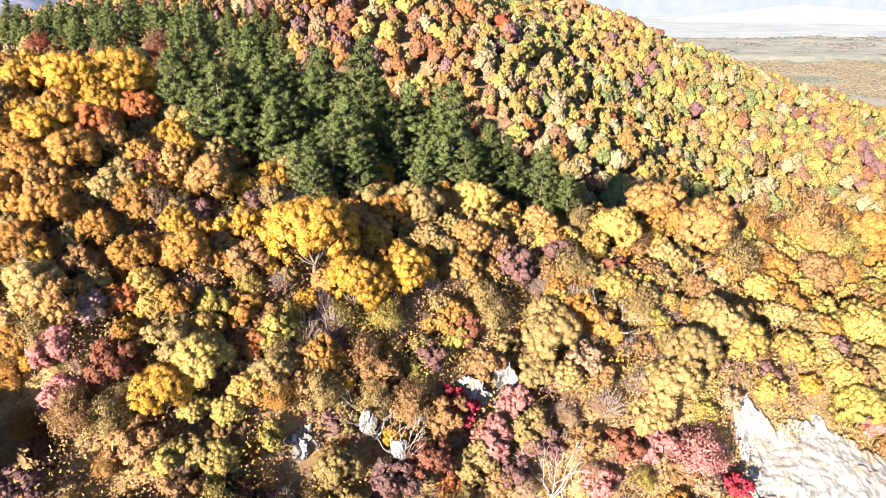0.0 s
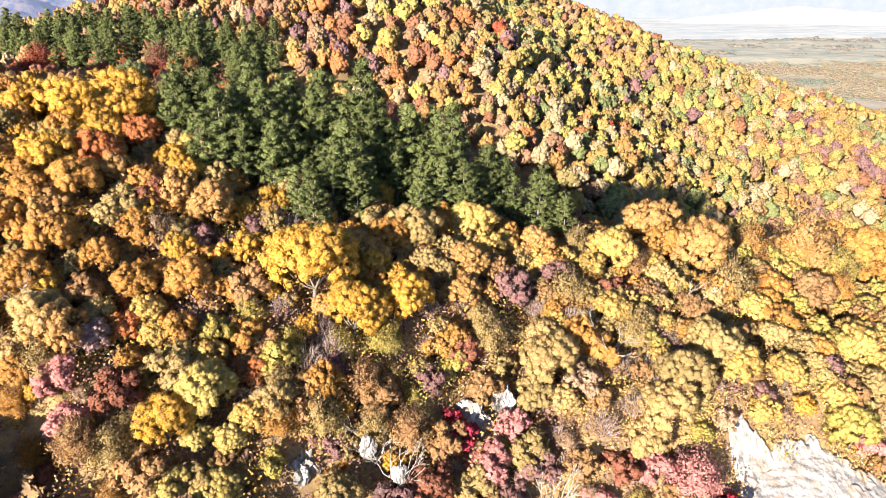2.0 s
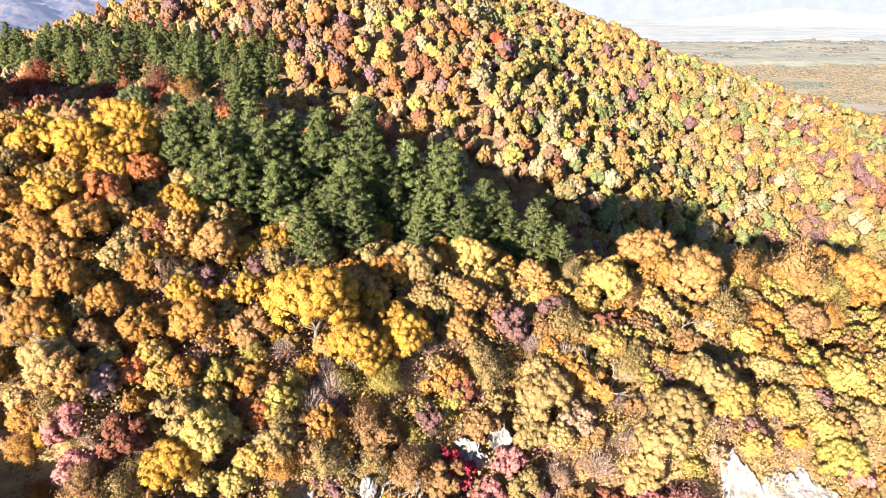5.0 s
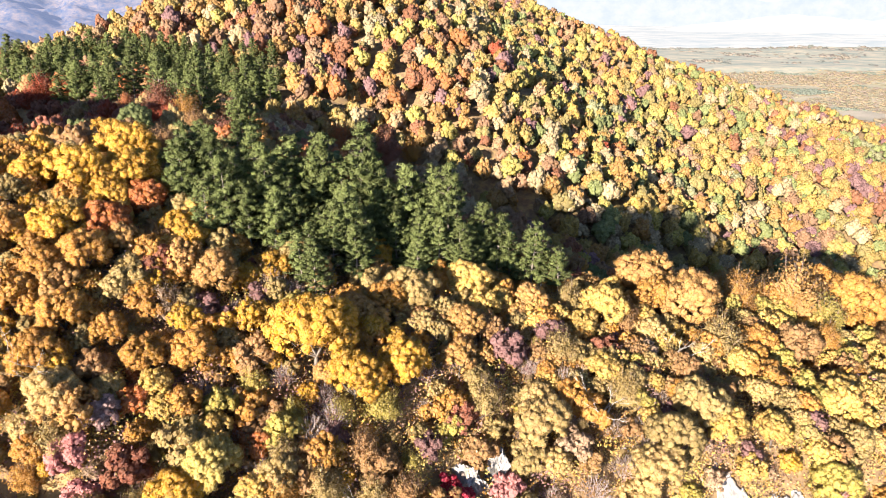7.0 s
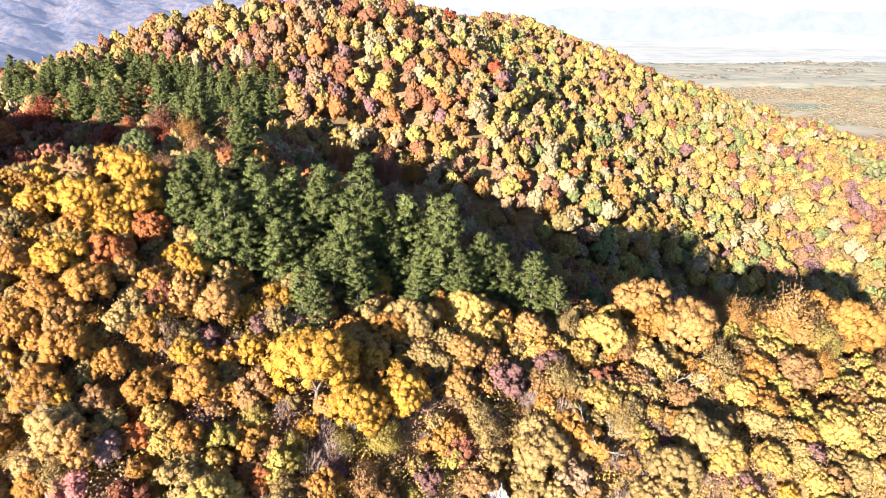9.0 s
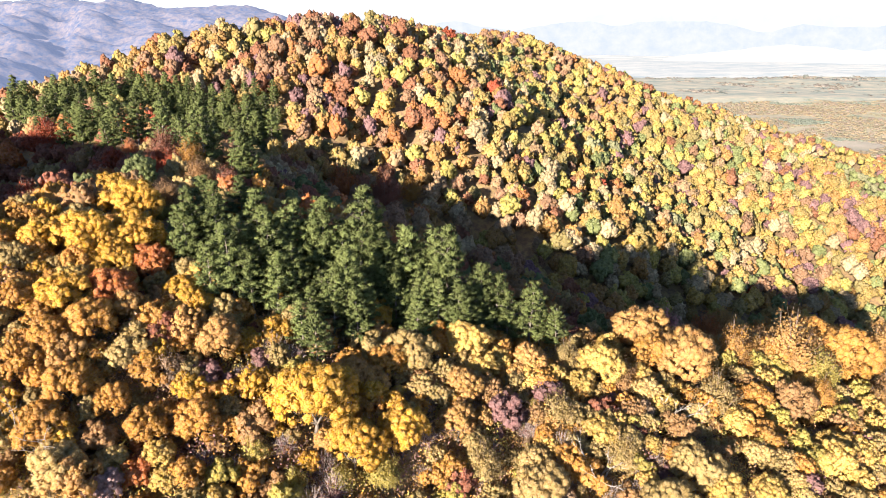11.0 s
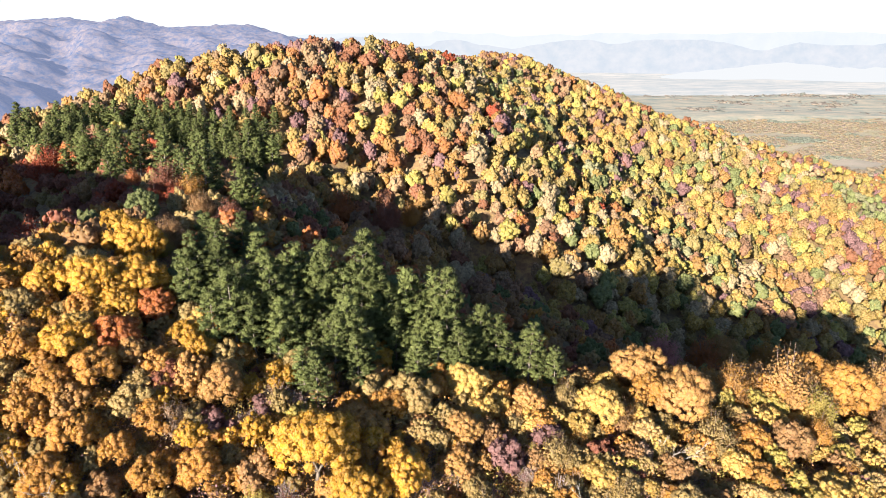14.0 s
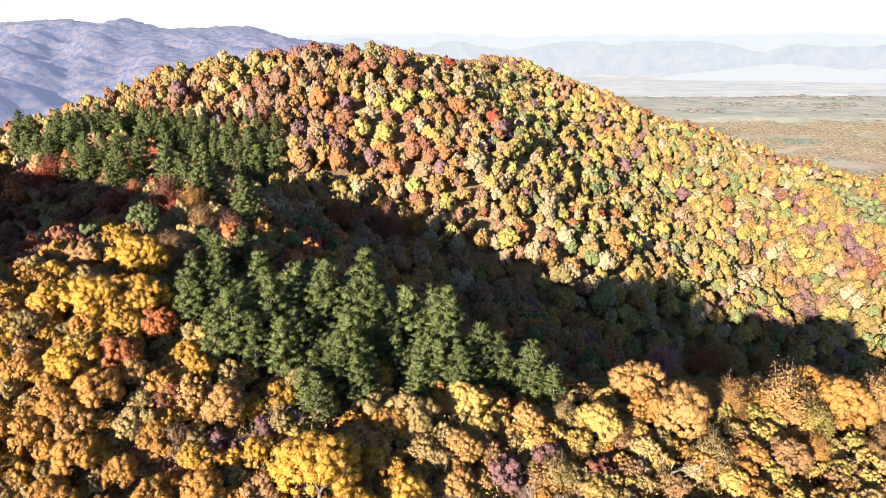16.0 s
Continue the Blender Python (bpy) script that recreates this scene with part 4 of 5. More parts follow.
plant(PINE, -125.3, 341.0, 1.11, NEEDLES)
plant(PINE, -89.3, 327.9, 1.29, NEEDLES)
plant(PINE, -102.6, 337.5, 1.12, NEEDLES)
plant(PINE, -190.3, 319.1, 1.34, NEEDLES)
plant(PINE, -186.3, 319.3, 1.37, NEEDLES)
plant(PINE, -189.6, 312.2, 1.18, NEEDLES)
plant(PINE, -159.7, 285.1, 1.34, NEEDLES)
plant(PINE, -179.0, 302.0, 1.18, NEEDLES)
plant(PINE, -69.4, 191.5, 1.11, NEEDLES)
plant(PINE, -65.7, 193.2, 1.36, NEEDLES)
plant(PINE, -54.0, 189.6, 1.33, NEEDLES)
plant(PINE, -80.8, 312.0, 1.15, NEEDLES)
plant(PINE, -112.0, 327.4, 1.12, NEEDLES)
plant(PINE, -125.3, 324.7, 1.36, NEEDLES)
plant(PINE, -74.3, 197.3, 1.34, NEEDLES)
plant(PINE, -85.8, 294.2, 1.25, NEEDLES)
plant(PINE, -52.0, 190.0, 1.22, NEEDLES)

plant(PINE, -150, 282, 0.98, NEEDLES)
plant(PINE, -132, 245, 1.01, NEEDLES)
plant(PINE, -111, 236, 1.08, NEEDLES)
plant(PINE, -163, 284, 1.06, NEEDLES)
plant(PINE, -174, 338, 1.15, NEEDLES)
plant(PINE, -109, 278, 1.17, NEEDLES)
plant(PINE, -122, 243, 1.01, NEEDLES)
plant(PINE, -142, 273, 0.99, NEEDLES)
plant(PINE, -103, 225, 1.09, NEEDLES)
plant(PINE, -119, 325, 0.91, NEEDLES)
plant(PINE, -84, 212, 1.17, NEEDLES)
plant(PINE, -153, 334, 0.87, NEEDLES)
plant(PINE, -165, 335, 0.95, NEEDLES)
plant(PINE, -125, 242, 1.19, NEEDLES)
plant(PINE, -103, 216, 0.96, NEEDLES)
plant(PINE, -183, 317, 0.99, NEEDLES)
plant(PINE, -128, 333, 1.01, NEEDLES)
plant(PINE, -117, 257, 1.07, NEEDLES)
plant(PINE, -160, 302, 1.19, NEEDLES)
plant(PINE, -125, 266, 0.85, NEEDLES)
plant(PINE, -129, 261, 0.86, NEEDLES)
plant(PINE, -143, 341, 0.87, NEEDLES)
plant(PINE, -157, 306, 1.13, NEEDLES)
plant(PINE, -171, 305, 0.97, NEEDLES)
plant(PINE, -133, 338, 0.97, NEEDLES)
plant(PINE, -166, 296, 0.92, NEEDLES)
plant(PINE, -128, 338, 0.85, NEEDLES)
plant(PINE, -94, 249, 1.20, NEEDLES)
plant(PINE, -167, 305, 1.08, NEEDLES)
plant(PINE, -152, 264, 1.15, NEEDLES)
plant(PINE, -141, 289, 1.02, NEEDLES)
plant(PINE, -155, 343, 0.90, NEEDLES)
plant(PINE, -122, 331, 1.11, NEEDLES)
plant(PINE, -174, 299, 0.98, NEEDLES)
plant(PINE, -121, 338, 0.96, NEEDLES)
plant(PINE, -91, 352, 1.20, NEEDLES)
plant(PINE, -102, 331, 1.01, NEEDLES)
plant(PINE, -82, 324, 1.04, NEEDLES)
plant(PINE, -84, 343, 1.11, NEEDLES)
plant(PINE, -78, 338, 0.93, NEEDLES)
plant(PINE, -114, 325, 1.09, NEEDLES)
plant(PINE, -75, 323, 0.93, NEEDLES)
plant(PINE, -112, 321, 0.96, NEEDLES)
plant(PINE, -128, 347, 1.14, NEEDLES)
plant(PINE, -114, 339, 1.05, NEEDLES)
plant(PINE, -97, 355, 0.97, NEEDLES)
plant(PINE, -103, 349, 0.95, NEEDLES)
plant(PINE, -106, 325, 1.12, NEEDLES)
plant(PINE, -91, 323, 0.94, NEEDLES)
plant(PINE, -85, 318, 1.09, NEEDLES)
plant(PINE, -104, 340, 1.10, NEEDLES)
plant(PINE, -92, 332, 0.91, NEEDLES)
plant(PINE, -82, 354, 0.97, NEEDLES)
plant(PINE, -124, 349, 1.10, NEEDLES)
plant(PINE, -90, 342, 0.94, NEEDLES)
plant(PINE, -118, 347, 0.89, NEEDLES)
plant(PINE, -110, 345, 1.03, NEEDLES)
plant(PINE, -108, 332, 1.05, NEEDLES)

# ---- filling the near slopes between the chosen trees ----
def free(x, y, need, close=0.5):
    return all((x - px) ** 2 + (y - py) ** 2 > (close * (need + pr)) ** 2 for px, py, pr in planted) and all(math.hypot(x - rx, y + 1 - ry) > rr + need * 0.7 for rx, ry, rr in ROCKS)


def fill(kind, n, x0, x1, y0, y1, sizes, colours, radius, close=0.5, tries=30):
    for _ in range(n * tries):
        if n == 0:
            return
        x, y = random.uniform(x0, x1), random.uniform(y0, y1)
        if abs(x) > 0.72 * y + 10:
            continue
        s = random.uniform(*sizes)
        if free(x, y, s * radius, close):
            plant(kind, x, y, s, random.choice(colours))
            n -= 1


fill(OAK, 100, -80, -5, 56, 101, (0.4, 0.75), (GOLD, GOLD, OCHRE, OLIVE, OCHRE, YELLOW), 4)
fill(PINE, 8, -42, 8, 92, 106, (0.55, 0.8), (NEEDLES,), 1.8, 0.42)
fill(BRUSH, 40, -135, -55, 110, 200, (0.6, 1.0), (RUST, BROWN, OCHRE, BRICK), 2.2)
fill(OAK, 100, -5, 125, 70, 165, (0.35, 0.7), (PALE, YELLOW, OLIVE, OCHRE, ORANGE_TAN, LIME), 4)
fill(BRUSH, 70, 55, 125, 85, 165, (0.45, 0.8), (TAN, OCHRE, BROWN, OCHRE, OLIVE), 2.2, 0.42)
fill(OAK, 40, 45, 120, 80, 160, (0.4, 0.65), (YELLOW, PALE, OCHRE, LIME), 4, 0.42)
fill(BRUSH, 150, -60, 125, 46, 165, (0.35, 0.7), (OLIVE, OLIVE, OCHRE, LIME, TAN, BROWN), 2.2, 0.46)
fill(THICKET, 70, -30, 42, 54, 88, (0.7, 1.25), (BROWN, TAN, MAUVE, BROWN), 1.5, 0.36)
fill(BUSH, 170, -55, 62, 42, 92, (0.7, 1.5), (RUST, BROWN, LIME, OLIVE, OCHRE, BROWN, MAUVE, OLIVE), 1.4, 0.42)
fill(BUSH, 80, -60, 100, 60, 130, (0.6, 1.3), (MAUVE, RUST, LIME, OLIVE, OCHRE, BROWN, TAN), 1.4, 0.45)
fill(BRUSH, 26, -42, -8, 49, 64, (0.4, 0.7), (OLIVE, TAN, OCHRE, LIME, OLIVE), 2.2, 0.33, 60)
# unseen oaks added past the view's left edge to shade the hollow
for x, y, s in ((-53, 48, 1.4), (-50, 43, 1.5), (-56, 44, 1.5)):
    plant(OAK, x, y, s, OCHRE)
for kind in (OAK, BUSH, PINE, BRUSH, THICKET, BARE):
    kind.end()


# ---- undergrowth on the near slope ----
def undergrowth(n, x0, x1, y0, y1, tall):
    r = np.random.RandomState(21)
    x, y = r.uniform(x0, x1, n), r.uniform(y0, y1, n)
    keep = (np.abs(x) < 0.72 * y + 8) & (waves(x, y, 9, 31) > r.uniform(-2.4, 0.2, n))
    for rx, ry, rr in ROCKS:
        keep &= np.hypot(x - rx, y - ry) > rr
    x, y = x[keep], y[keep]
    up = r.uniform(0.05, 1, len(x)) * (0.7 + 1.0 * (waves(x, y, 5, 33) + 1)) * tall
    p = np.stack([x, y, land(x, y) + up], 1)
    v, f = cards(p, np.array([0, -0.2, 0.8]) + r.normal(size=p.shape) * 0.7, 0.17, 0.12, r)
    tone = np.clip(0.5 + 0.5 * waves(x, y, 11, 35) + r.normal(size=len(x)) * 0.25, 0, 0.999)
    table = np.array([MAUVE, BROWN, TAN, OCHRE, OLIVE, BROWN, OCHRE, LIME])
    c = table[(tone * len(table)).astype(int)]
    c = np.repeat(np.concatenate([c, np.ones((len(c), 1))], 1), 4, axis=0)
    ob = mesh_from("undergrowth", v, f, LEAF_LOW, False, None, c)
    tagged(ob, "tangled brown and olive undergrowth between the trees", "undergrowth", kind="stuff")


undergrowth(230000, -85, 125, 42, 165, 1.0)
undergrowth(120000, -62, 72, 42, 92, 1.7)


# ---- woods on the far hill ----
def lod_oak(seed, masses, each, per, length):
    """A far tree: a rounded lumpy crown of leaf sprays."""
    r = np.random.RandomState(seed)
    middle = np.array([0, 0, 3.4])
    big = boughs(r, masses, 4.0, 4.6, 1.15, (0.28, 0.52), (0.46, 0.6))
    small = clumps(r, big, each, middle, (0.26, 0.4))
    return joined([clump_leaves(small, r, per, length, length * 0.8, middle, 0.22), lumps(small, r, middle, 0.92), lumps([(c, q, unit(c - middle)) for c, q in big], r, middle, 0.85)])


def lod_copse(seed):
    """A very far tree: a few merging low lumps."""
    r = np.random.RandomState(seed)
    middle = np.array([0, 0, 0.5])
    return lumps([(np.array([r.uniform(-2.2, 2.2), r.uniform(-2.2, 2.2), r.uniform(1.2, 2.2)]), r.uniform(1.8, 2.8), np.array([0, 0, 1.0])) for _ in range(4)], r, middle, 0.95)


def wood(name, places, forms, label, mat=None):
    """Many far trees as one mesh: each place is x, y, size, stretch, colour."""
    vs, fs, ts, os, n = [], [], [], [], 0
    r = np.random.RandomState(7)
    zs = land(np.array([p[0] for p in places]), np.array([p[1] for p in places]))
    for (x, y, s, tall, c), z in zip(places, zs):
        v, f, o = forms[r.randint(len(forms))]
        a = r.uniform(0, 6.3)
        ca, sa = math.cos(a) * s, math.sin(a) * s
        vs.append(np.stack([v[:, 0] * ca - v[:, 1] * sa + x, v[:, 0] * sa + v[:, 1] * ca + y, v[:, 2] * s * tall + z - 0.4], 1))
        os.append(np.stack([(o[:, 0] * ca - o[:, 1] * sa) / s, (o[:, 0] * sa + o[:, 1] * ca) / s, o[:, 2]], 1))
        fs.append(f + n)
        col = np.array(c) * r.uniform(0.86, 1.14)
        ts.append(np.tile(np.array([*col, 1.0]), (len(v), 1)))
        n += len(v)
    ob = mesh_from(name, np.concatenate(vs), np.concatenate(fs), mat or LEAF_FAR, False, None, np.concatenate(ts), np.concatenate(os))
    return tagged(ob, label, "woods", kind="stuff")


def scatter(rng, x0, x1, y0, y1, step):
    """Jittered places over a stretch of land."""
    out = []
    y = y0
    while y < y1:
        x = x0
        while x < x1:
            out.append((x + rng.uniform(-0.55, 0.55) * step, y + rng.uniform(-0.55, 0.55) * step))
            x += step
        y += step * 0.9
    return out


rng = random.Random(5)
H_RUST, H_BROWN, H_ORANGE, H_MAUVE = (0.264, 0.127, 0.073), (0.286, 0.174, 0.104), (0.363, 0.171, 0.071), (0.242, 0.143, 0.136)
H_OCHRE, H_TAN, H_YELLOW, H_PALE = (0.363, 0.220, 0.083), (0.330, 0.229, 0.130), (0.418, 0.297, 0.094), (0.396, 0.314, 0.183)
H_OLIVE, H_MOSS, H_LIME, H_GREEN = (0.341, 0.251, 0.092), (0.270, 0.220, 0.092), (0.369, 0.314, 0.100), (0.204, 0.226, 0.094)
HILL_COLOURS = (H_MAUVE, H_RUST, H_BROWN, H_OCHRE, H_TAN, H_OCHRE, H_OLIVE, H_OLIVE, H_YELLOW, H_MOSS, H_LIME, H_OLIVE, H_GREEN, H_LIME, H_GREEN, H_PALE)
TOP_COLOURS = (H_MAUVE, H_BROWN, H_RUST, H_RUST, H_BROWN, H_ORANGE, H_RUST, H_BROWN, H_OCHRE, H_OCHRE, H_TAN, H_OLIVE, H_MOSS, H_OLIVE, H_LIME, H_PALE)
marked = []


def mark(x, y, size, colour):
    marked.append((x, y, size, random.uniform(1.0, 1.2), colour))


mark(20, 350, 1.84, H_PALE)
mark(-83, 399, 1.44, H_PALE)
mark(-67, 414, 1.50, H_PALE)
mark(-63, 380, 1.84, H_ORANGE)
mark(-31, 388, 1.21, H_LIME)
mark(-20, 386, 1.46, H_LIME)
mark(-10, 376, 1.43, H_PALE)
mark(-3, 369, 1.41, H_YELLOW)
mark(91, 301, 1.49, H_YELLOW)
mark(86, 359, 1.35, BRICK)
mark(78, 389, 0.98, BRICK)
mark(96, 423, 1.84, SAGE)
mark(115, 441, 1.77, SAGE)
mark(72, 409, 1.21, SAGE)
mark(58, 350, 1.75, H_PALE)
mark(55, 364, 1.17, H_YELLOW)
mark(35, 399, 1.45, H_RUST)
mark(67, 328, 1.33, H_ORANGE)
mark(100, 374, 1.23, H_ORANGE)
mark(130, 362, 1.25, SAGE)
mark(136, 355, 1.09, SAGE)
mark(140, 338, 1.21, H_PALE)
mark(178, 365, 1.79, H_PALE)
mark(180, 402, 1.29, SAGE)
mark(124, 320, 0.98, BRICK)
mark(154, 309, 0.93, BRICK)
mark(158, 536, 1.84, H_MAUVE)
mark(178, 483, 1.67, H_MAUVE)
mark(21, 450, 1.55, H_PALE)
mark(-1, 333, 1.56, H_OCHRE)
mark(-28, 364, 1.46, H_YELLOW)
mark(-39, 365, 1.47, H_LIME)
mark(-48, 369, 1.49, H_RUST)
mark(-20, 333, 1.39, H_OCHRE)
mark(-46, 314, 1.33, H_OLIVE)
mark(27, 338, 1.47, H_OLIVE)
mark(44, 389, 1.79, H_LIME)
mark(-80, 361, 1.48, H_OCHRE)
mark(-91, 372, 1.52, H_BROWN)
mark(-12, 356, 1.45, H_RUST)
mark(-41, 422, 1.78, H_RUST)
mark(-24, 443, 1.84, H_RUST)
mark(13, 416, 1.77, H_ORANGE)
mark(8, 512, 1.84, BRICK)
mark(34, 422, 1.48, BRICK)
mark(33, 302, 1.64, H_LIME)
mark(54, 302, 1.24, H_RUST)
mark(62, 485, 1.60, H_LIME)
mark(69, 474, 1.44, H_LIME)
mark(113, 356, 1.44, H_PALE)
mark(156, 360, 1.27, H_LIME)
mark(93, 327, 1.51, H_OCHRE)


def wooded(x0, x1, y0, y1, step):
    """Places for trees beyond the spur's crest, clear of the chosen ones."""
    p = np.array(scatter(rng, x0, x1, y0, y1, step))
    d, _, _, south = along(p[:, 0], p[:, 1], SPUR)
    keep = (np.abs(p[:, 0]) < 0.74 * p[:, 1] + 20) & ~(south | (d < 16))
    keep &= land(p[:, 0], p[:, 1]) > PLAIN + 5
    for q in marked:
        keep &= np.hypot(p[:, 0] - q[0], p[:, 1] - q[1]) > q[2] * 3.0
    for q in planted:
        if q[1] > 105:
            keep &= np.hypot(p[:, 0] - q[0], p[:, 1] - q[1]) > q[2] * 1.5
    return p[keep]


def hill_colour(x, y):
    patch = noise.noise((x / 45, y / 45, 3.3)) + 0.5 * noise.noise((x / 14, y / 14, 8.1))
    if x < -88 and y < 292:
        return rng.choice((BRICK, RUST, ORANGE, RUST, BROWN))
    if ((x - 455) / 55) ** 2 + ((y - 742) / 48) ** 2 < 1:
        return rng.choice((H_GREEN, SAGE, H_GREEN))
    table = TOP_COLOURS if x < -0.16 * (y - 420) + 20 + 40 * patch or y > 640 and rng.random() < 0.3 else HILL_COLOURS
    return table[int(min(0.999, max(0.0, 0.5 + 0.5 * patch + rng.gauss(0, 0.25))) * 16)]


def between(n, x0, x1, y0, y1, sizes, colours, close):
    """Places for the lesser oaks that close the canopy between the chosen trees."""
    out = []
    for _ in range(n * 30):
        x, y, s = rng.uniform(x0, x1), rng.uniform(y0, y1), rng.uniform(*sizes)
        if len(out) < n and abs(x) < 0.72 * y + 10 and free(x, y, s * 4, close):
            planted.append((x, y, s * 4))
            out.append((x, y, s, rng.uniform(0.9, 1.15), rng.choice(colours)))
    return out


def slope_oak(seed):
    return oak_crown(seed, 11, 11, 17, 0.15, 0.1)[0]


slope = between(120, -85, -8, 62, 108, (0.5, 0.8), (GOLD, OCHRE, ORANGE_TAN, OCHRE, GOLD, OLIVE), 0.4)
slope += between(150, 8, 130, 74, 165, (0.45, 0.75), (YELLOW, OCHRE, OLIVE, OCHRE, ORANGE_TAN, YELLOW), 0.38)
slope += between(110, 26, 100, 80, 124, (0.42, 0.68), (YELLOW, OLIVE, OCHRE, OLIVE, YELLOW, LIME, BROWN), 0.3)
slope += between(60, -10, 30, 76, 98, (0.4, 0.62), (OLIVE, OCHRE, YELLOW, OLIVE, BROWN), 0.32)
wood("slope_woods", slope, [slope_oak(s) for s in (21, 22, 23)], "lesser golden and olive oaks closing the canopy on the slope", LEAF_SLOPE)
ravine = [(x, y, rng.uniform(0.6, 1.0), rng.uniform(0.9, 1.3), rng.choice((RUST, BROWN, OLIVE, OCHRE, ORANGE, GREEN, BROWN) if x > -85 else (BRICK, RUST, BROWN, RUST, OLIVE))) for x, y in wooded(-205, 170, 105, 235, 5.8) if x > -85 or y < 170 or rng.random() < 0.85]
near_hill = [(x, y, rng.uniform(0.7, 1.4), rng.uniform(1.0, 1.4), hill_colour(x, y)) for x, y in wooded(-260, 460, 236, 580, 7.0) if x > -88 or y > 292 or rng.random() < 0.85]
far_hill = [(x, y, rng.uniform(0.95, 1.5), rng.uniform(0.9, 1.25), hill_colour(x, y)) for x, y in wooded(-140, 760, 581, 1130, 10.5)]
wood("ravine_woods", ravine, [lod_oak(s, 6, 7, 6, 0.27) for s in (91, 92, 93)], "rust and brown woods in the shaded ravine")
wood("hill_woods", near_hill + marked, [lod_oak(s, 6, 8, 7, 0.25) for s in (71, 72, 73, 74, 75, 76)], "mixed autumn woods in ochre, olive, yellow and rust on the hill")
wood("ridge_woods", far_hill, [lod_oak(s, 5, 5, 5, 0.45) for s in (81, 82, 83)], "far ochre and rust woods along the hill's back")

# ---- the plain's woods and the distance ----
# haze is put into these leaf colours: greyed, and more so past 2000 m
plain_wood = []
for x, y in scatter(rng, -500, 1500, 700, 2000, 9.5):
    if abs(x) < 0.74 * y + 60 and noise.noise((x / 210, y / 120, 1.0)) + 0.6 * noise.noise((x / 55, y / 40, 2.0)) > -0.42:
        patch = noise.noise((x / 150, y / 90, 7.0))
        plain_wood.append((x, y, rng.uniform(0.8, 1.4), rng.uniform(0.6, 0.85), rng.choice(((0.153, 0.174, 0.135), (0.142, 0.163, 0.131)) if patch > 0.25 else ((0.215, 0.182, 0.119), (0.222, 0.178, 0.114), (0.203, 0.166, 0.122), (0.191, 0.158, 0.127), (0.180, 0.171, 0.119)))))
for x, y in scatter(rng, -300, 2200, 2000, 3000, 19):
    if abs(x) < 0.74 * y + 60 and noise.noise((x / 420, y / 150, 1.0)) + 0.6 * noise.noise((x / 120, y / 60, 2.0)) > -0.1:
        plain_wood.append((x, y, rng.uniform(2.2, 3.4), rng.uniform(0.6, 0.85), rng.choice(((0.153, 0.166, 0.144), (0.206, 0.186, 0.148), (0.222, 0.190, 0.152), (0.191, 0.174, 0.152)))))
low = land(np.array([p[0] for p in plain_wood]), np.array([p[1] for p in plain_wood])) < PLAIN + 16
plain_wood = [p for p, k in zip(plain_wood, low) if k]
wood("plain_woods", plain_wood, [lod_copse(s) for s in (84, 85, 86, 87)], "woods and hedgerows across the plain, colours greyed for the haze", LEAF_PLAIN)


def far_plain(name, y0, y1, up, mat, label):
    """The plain's distance; the haze put into its colour and glow grows farther off."""
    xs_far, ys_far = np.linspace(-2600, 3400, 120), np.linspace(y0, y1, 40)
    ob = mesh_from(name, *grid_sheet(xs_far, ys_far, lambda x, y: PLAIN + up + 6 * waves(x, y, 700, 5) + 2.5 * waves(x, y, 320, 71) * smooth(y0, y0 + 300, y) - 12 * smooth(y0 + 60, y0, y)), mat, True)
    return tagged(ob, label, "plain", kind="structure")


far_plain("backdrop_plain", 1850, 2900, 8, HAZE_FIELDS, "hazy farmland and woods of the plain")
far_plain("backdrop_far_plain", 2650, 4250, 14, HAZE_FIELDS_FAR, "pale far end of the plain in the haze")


def range_height(x, y):
    d, zc, s, south = along(x, y, [(-3000, 2100, 90), (-1900, 2350, 118), (-1590, 2600, 120), (-1320, 2600, 134), (-1210, 2600, 118), (-1109, 2600, 138), (-980, 2600, 100), (-800, 2620, 108), (-690, 2640, 112), (-560, 2700, 72), (-380, 2900, 40), (-100, 3300, -60)])
    fold = (1 - np.abs(np.sin(s / 130 + 0.8 * np.sin(d / 170)))) * 50 * smooth(10, 500, d)
    return zc - 0.19 * d - fold + 14 * waves(x, y, 260, 41) * smooth(5, 150, d) + 9 * waves(x, y, 110, 43) * smooth(5, 150, d) + 4 * waves(x, y, 45, 42)


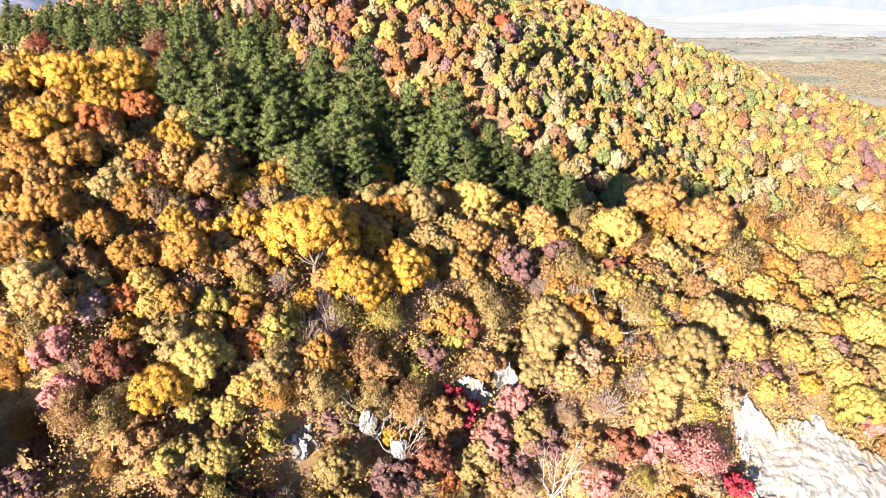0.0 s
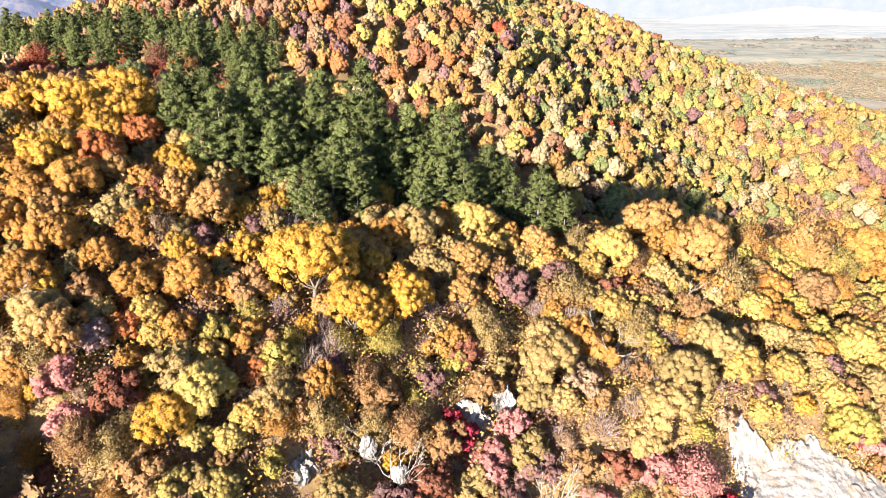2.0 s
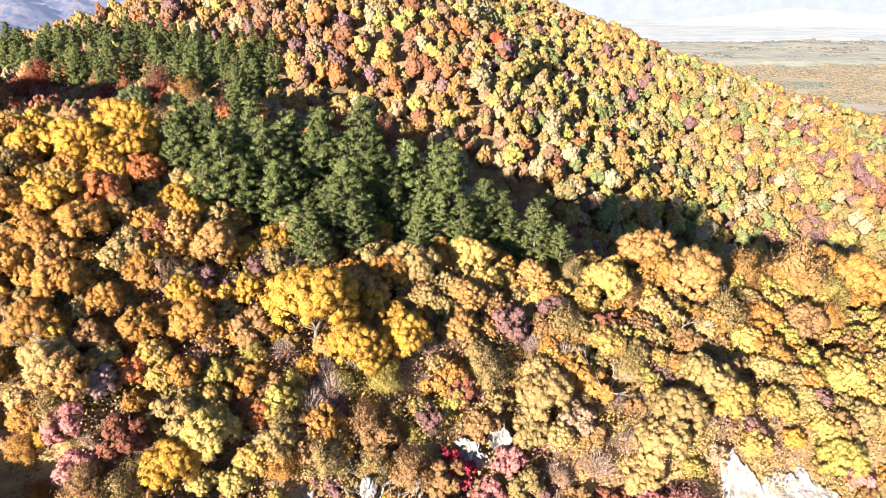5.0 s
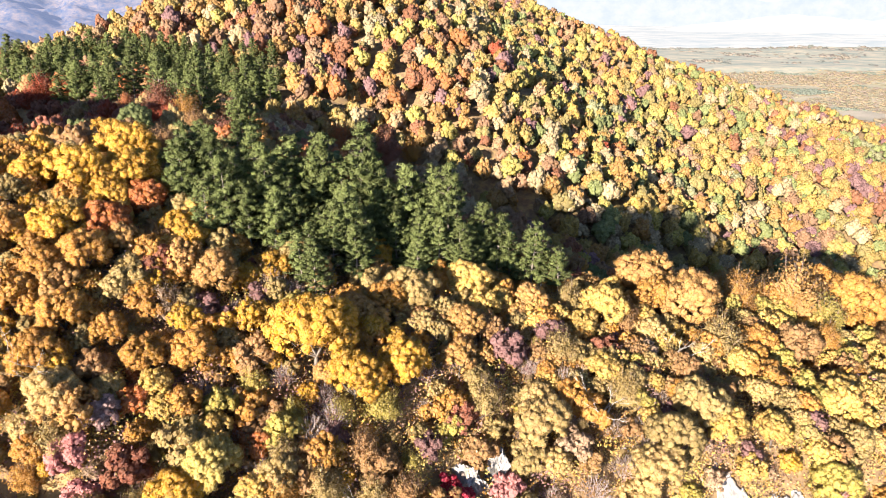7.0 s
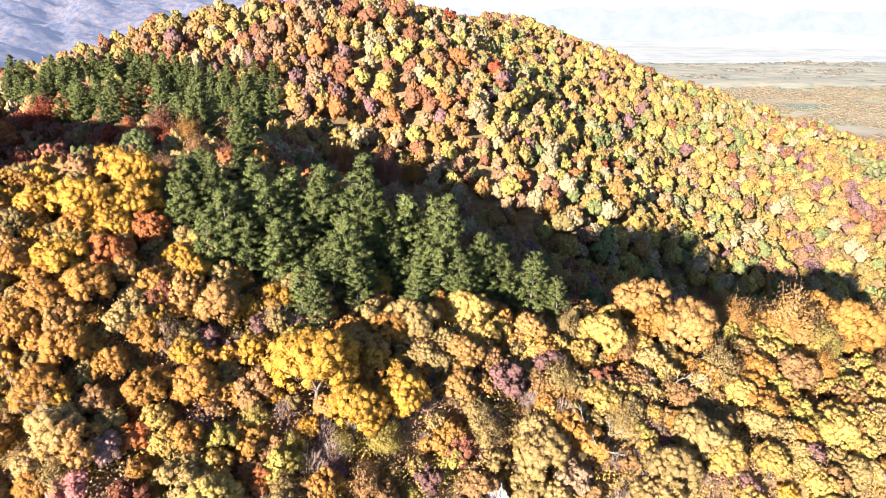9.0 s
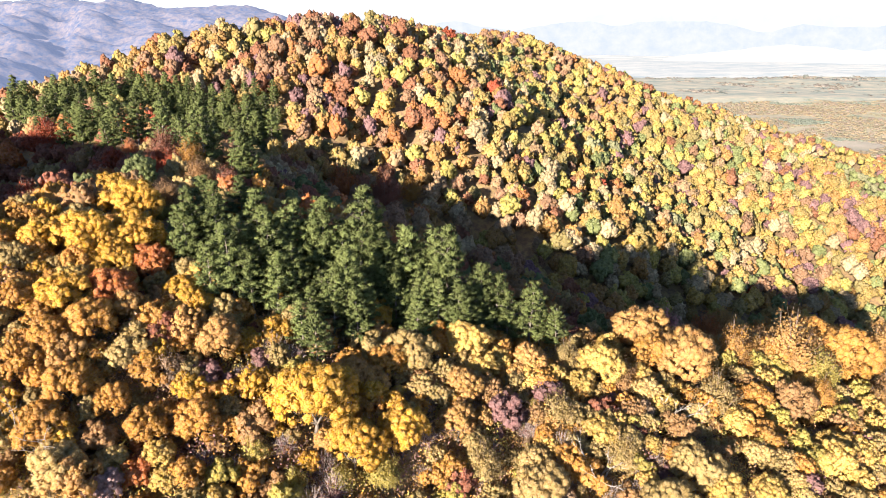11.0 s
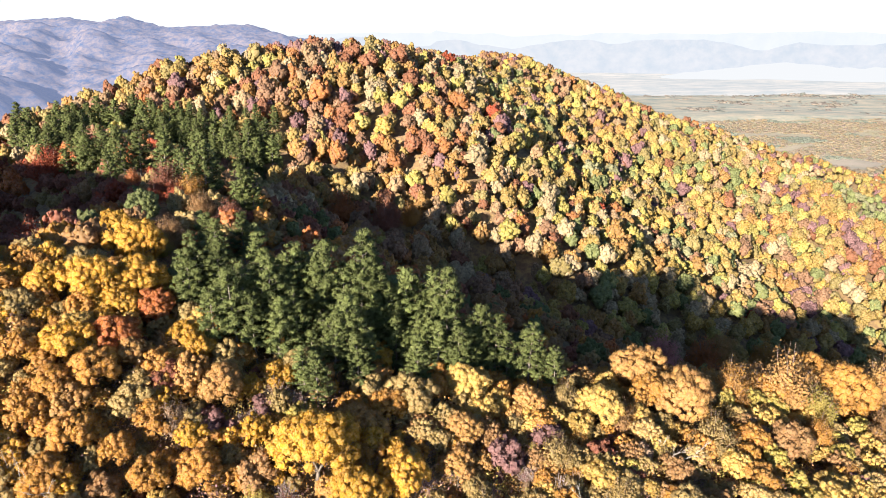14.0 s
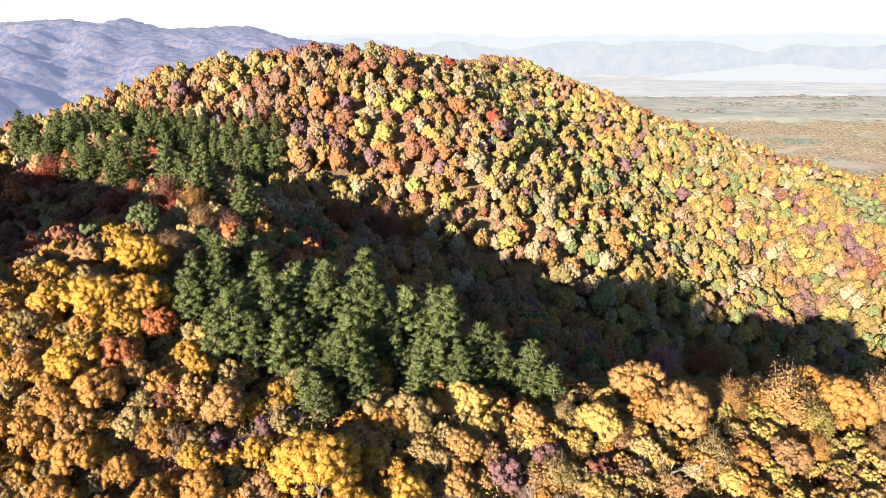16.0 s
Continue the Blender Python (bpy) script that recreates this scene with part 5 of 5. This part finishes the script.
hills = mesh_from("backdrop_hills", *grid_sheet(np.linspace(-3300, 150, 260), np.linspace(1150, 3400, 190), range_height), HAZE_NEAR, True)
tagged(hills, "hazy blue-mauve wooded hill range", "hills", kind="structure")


def ring(name, radius, low, high_of, mat, label, n=360):
    a = np.linspace(0, 2 * math.pi, n, endpoint=False)
    r0, r1 = radius, radius + 120
    foot = np.stack([r0 * np.sin(a), r0 * np.cos(a), np.full(n, low)], 1)
    crest = np.stack([r1 * np.sin(a), r1 * np.cos(a), high_of(a)], 1)
    i = np.arange(n)
    ob = mesh_from(name, np.concatenate([foot, crest]), np.stack([i, (i + 1) % n, n + (i + 1) % n, n + i], 1), mat, True)
    return tagged(ob, label, "backdrop", kind="structure")


# pale glowing walls that stand for hazed hills and the bright low sky
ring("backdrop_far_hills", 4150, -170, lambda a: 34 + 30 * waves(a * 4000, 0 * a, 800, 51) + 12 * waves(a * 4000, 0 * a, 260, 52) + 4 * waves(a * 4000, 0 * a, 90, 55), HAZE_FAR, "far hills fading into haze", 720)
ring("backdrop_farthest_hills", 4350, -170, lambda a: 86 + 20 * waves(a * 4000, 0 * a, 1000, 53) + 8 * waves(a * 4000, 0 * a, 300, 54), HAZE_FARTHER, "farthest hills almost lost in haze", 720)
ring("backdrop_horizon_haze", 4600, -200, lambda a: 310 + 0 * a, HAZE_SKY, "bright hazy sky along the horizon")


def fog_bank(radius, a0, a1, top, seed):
    """A long low bank of fog bending with the edge of the plain, white by an added glow; its near end thins out."""
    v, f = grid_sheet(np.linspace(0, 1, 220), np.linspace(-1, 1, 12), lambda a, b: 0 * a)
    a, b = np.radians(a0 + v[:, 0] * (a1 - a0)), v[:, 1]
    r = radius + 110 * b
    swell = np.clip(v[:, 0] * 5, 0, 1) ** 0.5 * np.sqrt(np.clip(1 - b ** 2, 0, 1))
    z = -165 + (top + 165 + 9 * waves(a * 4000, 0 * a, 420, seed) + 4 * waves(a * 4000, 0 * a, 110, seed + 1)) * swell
    return tagged(mesh_from("fog_bank", np.stack([r * np.sin(a), r * np.cos(a), z], 1), f, FOG_GLOW, True), "low white bank of morning fog over the plain", "fog", kind="structure")


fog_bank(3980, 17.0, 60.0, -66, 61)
